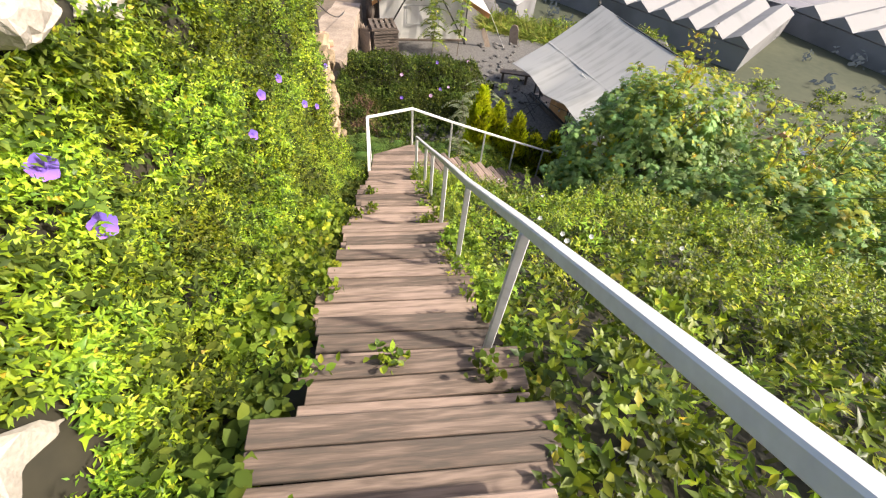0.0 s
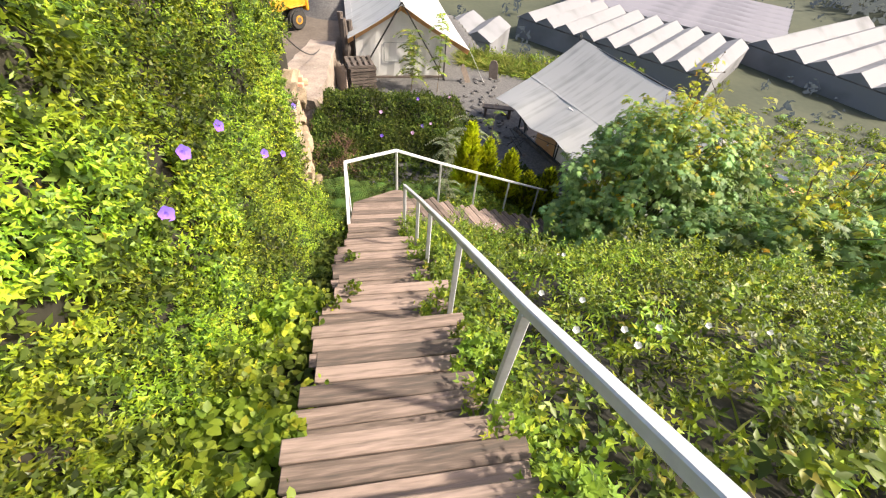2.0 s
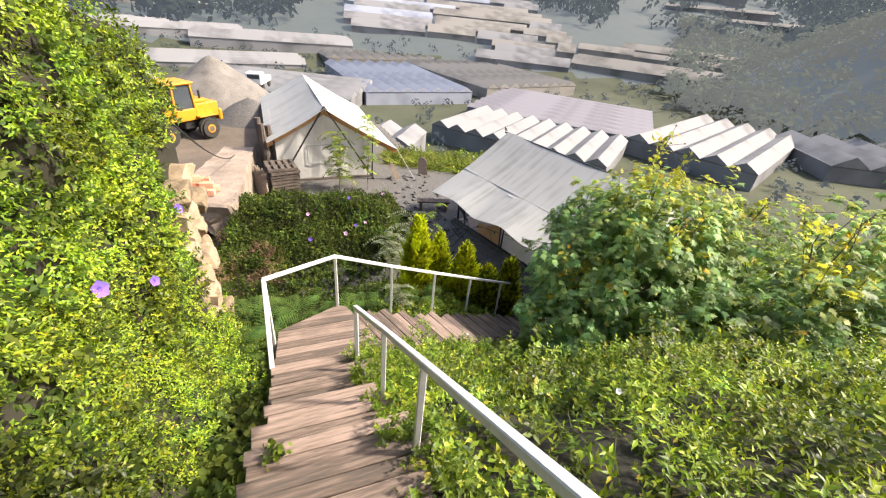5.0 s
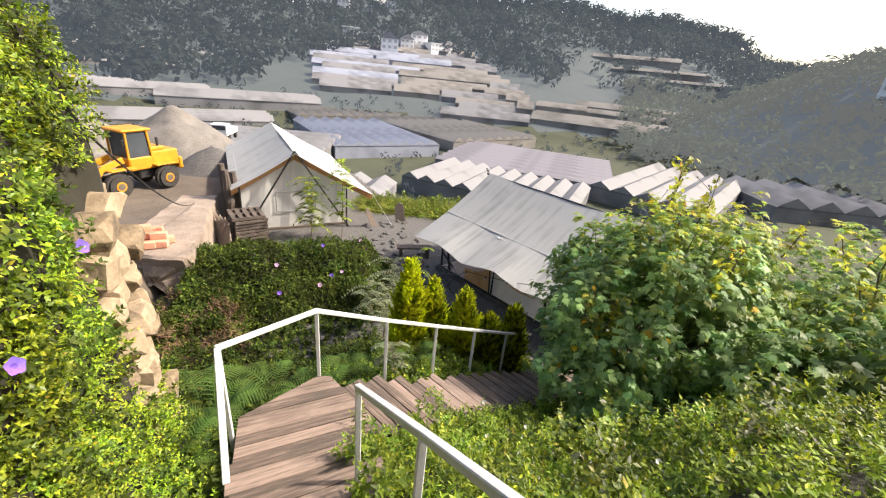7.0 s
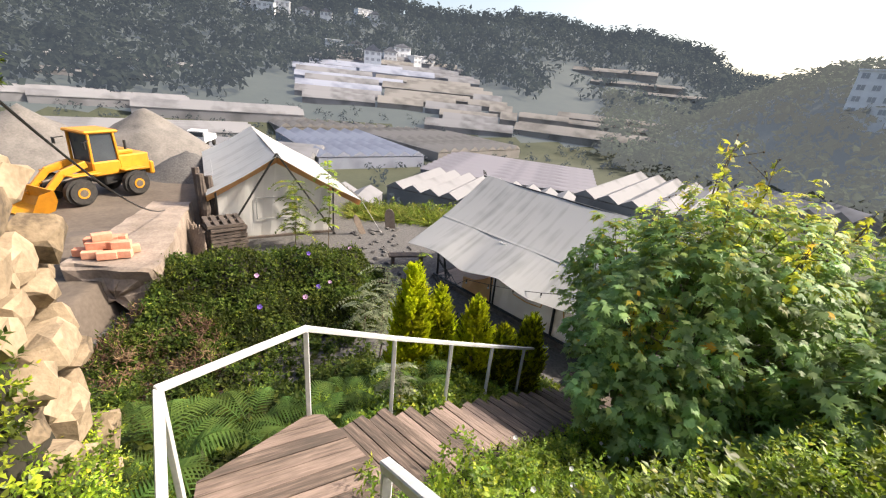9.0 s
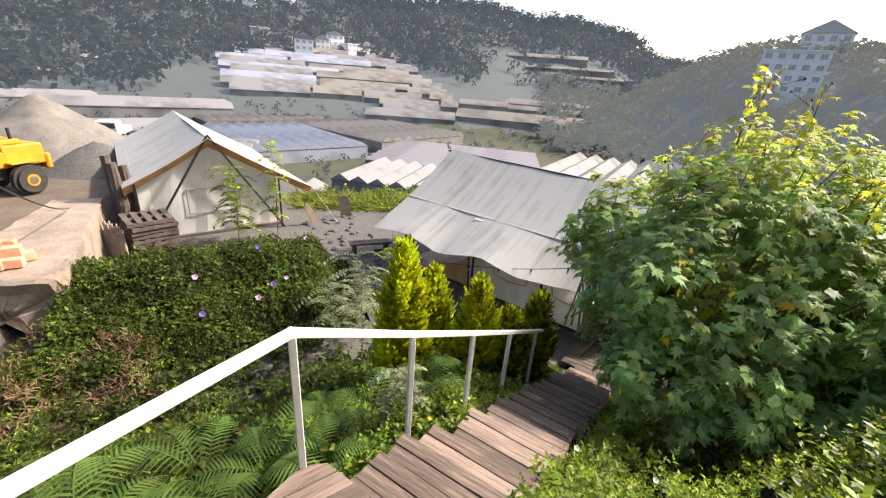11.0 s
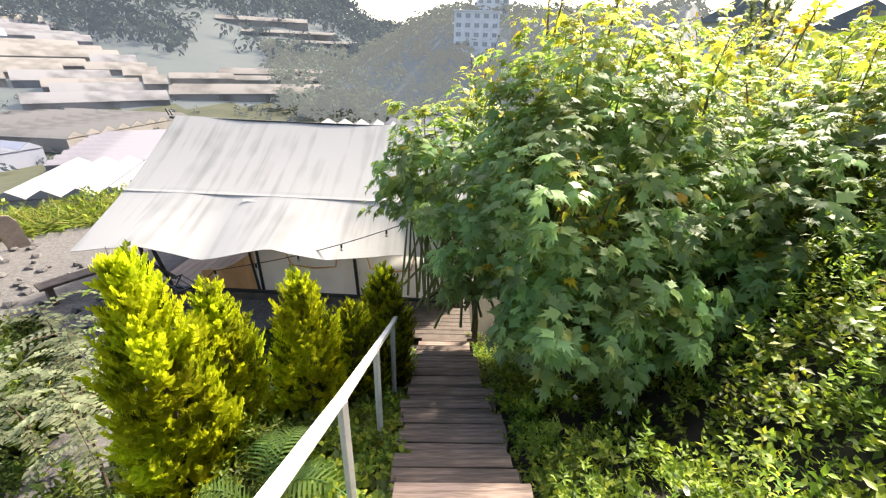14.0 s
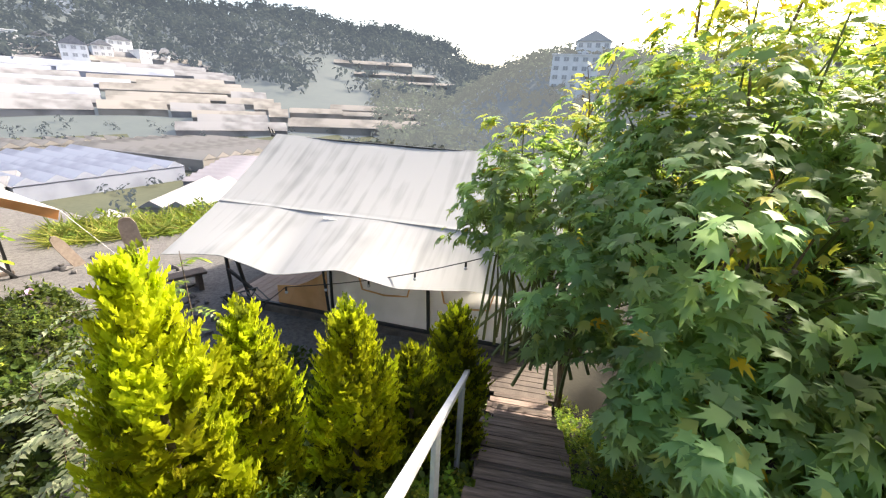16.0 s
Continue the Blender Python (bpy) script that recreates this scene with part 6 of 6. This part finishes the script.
# multi-span blocks on the valley floor
for x, y, head, spans, width, length, mat, lb in (
        (29.5, 84, -37, 9, 3.9, 22, M_plastic, "row of small white gabled greenhouses on the valley floor"),
        (76, 88, -53, 5, 5.0, 44, M_plastic, "large white multi-span greenhouse on the valley floor"),
        (107, 80, -14, 4, 7.4, 22, M_plastic, "white gabled greenhouse beside the wooded hill"),
        (1, 141, 20, 7, 4.5, 48, M_plastic_blue, "multi-span greenhouse with bluish plastic roofs"),
        (36, 164, 28, 9, 4.6, 52, M_cream, "large cream-coloured multi-span greenhouse"),
        (-8, 196, 22, 10, 4.6, 40, M_cream, "multi-span greenhouse with greyish white roofs")):
    greenhouse((x, y, VALLEY + 0.3), head, spans, width, length, 3.0, mat, lb, width * 0.3, 2.0)
greenhouse((48, 112, VALLEY + 0.3), 60, 8, 4.7, 44, 2.6, M_net, "wide greenhouse under grey-violet shade net", 0.5, 2.0)
greenhouse((-26, 118, VALLEY + 0.3), 80, 4, 6, 40, 3.0, M_plastic, "long white greenhouse behind the yard", 1.4, 2.0)
greenhouse((1, 66, VALLEY + 4), -20, 2, 4.2, 9, 2.4, M_plastic, "small white greenhouse below the terrace", 1.1, 3.0)


def terrace_house(x, y, z, length, depth, mat, label, spans=2):
    th = math.degrees(math.atan2(x, y - 5))
    greenhouse((x, y, z), -th + 90, spans, depth / spans, length, 1.8, mat, label, 0.32 * depth / spans, 3.0)


rt = random.Random(21)
row = 190.0
while row < 318:
    lo, hi = -8.0 + (row - 208) * 0.03, 23.5 - (row - 208) * 0.08
    lo = lo if row > 214 else 10.5
    th = lo + rt.uniform(0, 3)
    while th < hi - 2:
        wide = rt.uniform(6, 15)
        wide = min(wide, hi - th)
        m_ = math.radians(th + wide / 2)
        rr = row + rt.uniform(-2.5, 2.5)
        x, y = math.sin(m_) * rr, 5 + math.cos(m_) * rr
        terrace_house(x, y, float(ground_z(x, y)) - 0.5, math.radians(wide) * rr * 0.97, rt.uniform(8, 10.5), rt.choice((M_plastic, M_cream, M_cream)) if th > 3 else rt.choice((M_plastic, M_plastic_blue)), "long pale greenhouse on the terraced hillside", 1)
        th += wide + (rt.uniform(0.5, 2.5) if rt.random() < 0.4 else 0.15)
    row += rt.uniform(9.0, 11.0)
for x, y, n, d in ((-45, 190, 58, 20), (-81, 188, 46, 16), (-102, 248, 58, 12), (-99, 218, 40, 10), (-60, 160, 60, 18), (-110, 175, 60, 16)):
    terrace_house(x, y, float(ground_z(x, y)) - 0.4, n, d, M_plastic, "long greyish greenhouse on the lower hillside", 3)
for x, y, n, d in ((128, 196, 42, 14), (106, 174, 60, 18), (98, 199, 24, 12), (209, 248, 60, 10), (201, 301, 60, 16), (199, 270, 60, 10), (128, 182, 46, 10), (146, 188, 34, 9)):
    terrace_house(x, y, float(ground_z(x, y)) - 0.4, n, d, M_cream, "sunlit greenhouse far up the valley")


def house(at, yaw, w, d, h, roof, mat, label, floors=2, cols=4, roof_mat=None):
    """A plain house: walls, gabled roof, windows with frames."""
    t = thing("house", label, "house", "hillside houses", at=at)
    t.rotation_euler = (0, 0, radians(yaw))
    bm = bmesh.new()
    boxy(bm, pose(0, 0, h / 2 - 2), w, d, h + 4, 0)
    part("wall", bm, mat, t)
    if roof > 0:
        bm = bmesh.new()
        a, b = w / 2 + 0.5, d / 2 + 0.6
        v = [bm.verts.new(p) for p in ((-a, -b, h - 0.15), (a, -b, h - 0.15), (a, b, h - 0.15), (-a, b, h - 0.15), (0, -b, h + roof), (0, b, h + roof))]
        for f in ((0, 3, 5, 4), (1, 4, 5, 2), (0, 4, 1), (3, 2, 5), (0, 1, 2, 3)):
            bm.faces.new([v[i] for i in f])
        part("roof", bm, roof_mat or M_roof, t)
    else:
        bm = bmesh.new()
        boxy(bm, pose(0, 0, h + 0.2), w + 0.8, d + 0.8, 0.4, 0)
        part("roof", bm, M_render, t)
    for f in range(floors):
        for c in range(cols):
            x, z = -w / 2 + w * (c + 0.5) / cols, h * (f + 0.55) / floors
            ww, hh = w / cols * 0.55, h / floors * 0.5
            bm = bmesh.new()
            boxy(bm, pose(x, -d / 2 - 0.02, z), ww, 0.1, hh, 0)
            win = part("window", bm, M_haze_grey, t)
            bm = bmesh.new()
            for px, pz, sx, sz in ((0, hh / 2, ww + 0.2, 0.12), (0, -hh / 2, ww + 0.3, 0.14), (-ww / 2, 0, 0.12, hh), (ww / 2, 0, 0.12, hh), (0, 0, 0.08, hh)):
                boxy(bm, pose(x + px, -d / 2 - 0.06, z + pz), sx, 0.12, sz, 0)
            part("window_frame", bm, M_render, win)
    return t


house((155, 98, 2), -57, 17, 12, 12.5, 0, M_render, "tall pale multi-storey house on the wooded hill", 4, 5)
# roof takes the haze-lightened grey instead of slate
house((184, 107, 8), -60, 14, 12, 15, 4, M_render, "pale house behind the wooded hill", 4, 4, M_haze_grey)
house((64, 9.5, -2.6), -88, 7.5, 9, 5.2, 2.6, M_render, "white gabled house with slate roof above the slope", 2, 3)
house((66, -0.5, -2.6), -84, 8, 9, 4.6, 2.4, M_render, "pale blue gabled house above the slope", 2, 3)
house((20.6, 302.7, 8), -4, 11, 9, 7, 4, M_render, "small white gabled house on the hillside", 2, 3)
for x, y, w, h in ((33, 318, 9, 6), (42, 326, 12, 7), (52, 318, 9, 5), (62, 322, 14, 4), (10, 330, 10, 6), (-5, 340, 12, 6), (-60, 420, 14, 9), (-48, 425, 12, 11), (-30, 428, 16, 8), (-12, 420, 10, 9), (-75, 430, 14, 7), (20, 430, 14, 9), (30, 425, 10, 7)):
    house((x, y, float(ground_z(x, y)) + 1), random.Random(x).uniform(-25, 25), w, 9, h, random.Random(y + x).choice((0, 2.5, 3)), M_render, "small pale house on the far hillside", 2, 3)

exc = thing("excavator", "orange excavator with dark cab below the slope", "excavator", at=(22.5, 25.4, float(ground_z(22.5, 25.4))))
exc.rotation_euler = (0, 0, radians(130))
for nm, m, sz, mat in (("track", pose(0, -0.8, 0.35), (2.4, 0.4, 0.6), M_tyre), ("track", pose(0, 0.8, 0.35), (2.4, 0.4, 0.6), M_tyre), ("body", pose(-0.4, 0, 1.15), (1.9, 1.7, 0.8), M_brick), ("cab", pose(0.45, 0.45, 1.7), (0.9, 0.8, 1.4), M_window)):
    bm = bmesh.new()
    boxy(bm, m, *sz, 0.06)
    part(nm, bm, mat, exc)
for a, b in (((0.5, -0.3, 1.2), (2.2, -0.3, 2.5)), ((2.2, -0.3, 2.5), (3.2, -0.3, 1.0))):
    bm = bmesh.new()
    beam(bm, a, b, 0.2, 0.3, 0.02)
    part("boom", bm, M_brick, exc)
bm = bmesh.new()
rock(bm, (3.25, -0.3, 0.7), (0.7, 0.8, 0.7), 2, 0, 2)
part("bucket", bm, M_steel, exc)


# woods: clumps of leaf masses with ragged outlines
def woods(name, label, pts, size, mat, seed, per=16, leaf=0.29):
    r = np.random.default_rng(seed)
    n = len(pts)
    d = unit(r.normal(0, 1, (n * per, 3)))
    d[:, 2] = np.abs(d[:, 2])
    s = np.repeat(size, per)
    base = np.repeat(pts, per, 0)
    pos = base + d * s[:, None] * np.array((0.5, 0.5, 0.75)) * r.uniform(0.6, 1.05, (n * per, 1))
    return tagged(leaves(name, pos, np.cross(d, r.normal(0, 1, (n * per, 3))) + 0.1, d + r.normal(0, 0.3, (n * per, 3)), s * leaf * r.uniform(0.7, 1.5, n * per), LEAF, [mat]), label, "woods", kind="stuff")


# bluish emission stands in for haze; near hill set brighter, as towards the sun
M_wood_leaf = haze_emission(foliage("far_tree_leaf", [(0.0, (0.02, 0.025, 0.02)), (1.0, (0.026, 0.032, 0.024))], (0.03, 0.034, 0.026), 0.5, 1.0, 0.0, 0.03), (0.64, 0.79, 1.0), 0.105)
M_hill_leaf = haze_emission(foliage("near_hill_leaf", [(0.0, (0.022, 0.032, 0.02)), (1.0, (0.032, 0.044, 0.026))], (0.035, 0.045, 0.028), 0.5, 1.0, 0.0, 0.03), (0.9, 0.97, 1.0), 0.15)
n = 4200
th = np.radians(rng.uniform(-52, 52, n))
r_ = np.sqrt(rng.uniform(205 ** 2, 520 ** 2, n))
x, y = np.sin(th) * r_, 5 + np.cos(th) * r_
deg = np.degrees(th)
open_ = ((r_ < 255) & (deg > -11)) | ((deg > -8) & (deg < 24) & (r_ < 325 - 4 * np.abs(deg - 8))) | ((deg > 26) & (deg < 44) & (r_ < 370) & (rng.uniform(0, 1, n) < 0.85))
x, y, deg, r_ = x[~open_], y[~open_], deg[~open_], r_[~open_]
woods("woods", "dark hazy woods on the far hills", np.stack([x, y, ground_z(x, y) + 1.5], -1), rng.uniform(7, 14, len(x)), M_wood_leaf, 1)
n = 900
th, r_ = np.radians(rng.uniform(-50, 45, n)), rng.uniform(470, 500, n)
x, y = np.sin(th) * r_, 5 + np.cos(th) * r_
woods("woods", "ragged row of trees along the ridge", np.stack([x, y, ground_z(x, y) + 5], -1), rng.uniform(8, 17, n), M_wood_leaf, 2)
n = 2300
th = np.radians(rng.uniform(34, 95, n))
r_ = np.sqrt(rng.uniform(135 ** 2, 300 ** 2, n))
x, y = np.sin(th) * r_, 5 + np.cos(th) * r_
k = ground_z(x, y) > VALLEY + 1.0
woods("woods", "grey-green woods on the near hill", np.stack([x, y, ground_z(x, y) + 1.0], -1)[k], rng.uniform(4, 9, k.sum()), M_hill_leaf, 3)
n = 900
x, y = rng.uniform(-150, 130, n), rng.uniform(60, 230, n)
k = (np.abs(ground_z(x, y) - VALLEY) < 8)
woods("scrub", "dark scrub between the greenhouses", np.stack([x, y, ground_z(x, y) + 0.2], -1)[k], rng.uniform(1.5, 3.5, k.sum()), M_wood_leaf, 4)
n = 700
x, y = rng.uniform(12, 75, n), rng.uniform(-6, 45, n)
k = ~((np.abs(x - 65) < 9) & (y < 18))
woods("scrub", "sunlit yellow-green scrub on the slope", np.stack([x, y, ground_z(x, y) + 0.3], -1)[k], rng.uniform(1.2, 2.6, k.sum()), M_vine, 5, 32, 0.2)

n = 420
x, y = rng.uniform(-8, 34, n), rng.uniform(33, 66, n)
woods("scrub", "dark green scrub on the slope below the tents", np.stack([x, y, ground_z(x, y) + 0.1], -1), rng.uniform(1.0, 2.6, n), M_weed, 6, 32, 0.2)
n = 650
x, y = rng.uniform(11, 60, n), rng.uniform(14, 62, n)
woods("scrub", "low green scrub beyond the shrubs", np.stack([x, y, ground_z(x, y) - 0.1], -1), rng.uniform(0.8, 2.2, n), M_weed, 7, 26, 0.23)

# pine before the gabled houses
pine = thing("pine", "young pine with upswept branches before the houses", "pine", at=(24, 7.4, float(ground_z(24, 7.4))))
bm = bmesh.new()
tube(bm, [(0, 0, -0.3), (0.1, 0, 2.5), (0, 0.1, 4.6)], [0.12, 0.08, 0.02], 7)
part("trunk", bm, M_bark, pine)
P, T = [], []
rp = np.random.default_rng(9)
for k in range(9):
    a, f = k * 2.4, np.array((0, 0, 1.6 + 0.3 * k))
    t = np.linspace(0, 1, 40)[:, None]
    line = f + np.array((math.cos(a), math.sin(a), 0)) * 0.9 * t ** 0.7 + np.array((0, 0, 1.7)) * t ** 1.6
    P.append(np.repeat(line, 5, 0))
P = np.concatenate(P)
leaves("needles", P, rp.normal(0, 0.6, (len(P), 3)) + np.array((0, 0, 0.8)), rp.normal(0, 1, (len(P), 3)), rp.uniform(0.25, 0.4, len(P)), NEEDLE, [M_grey_leaf], pine)
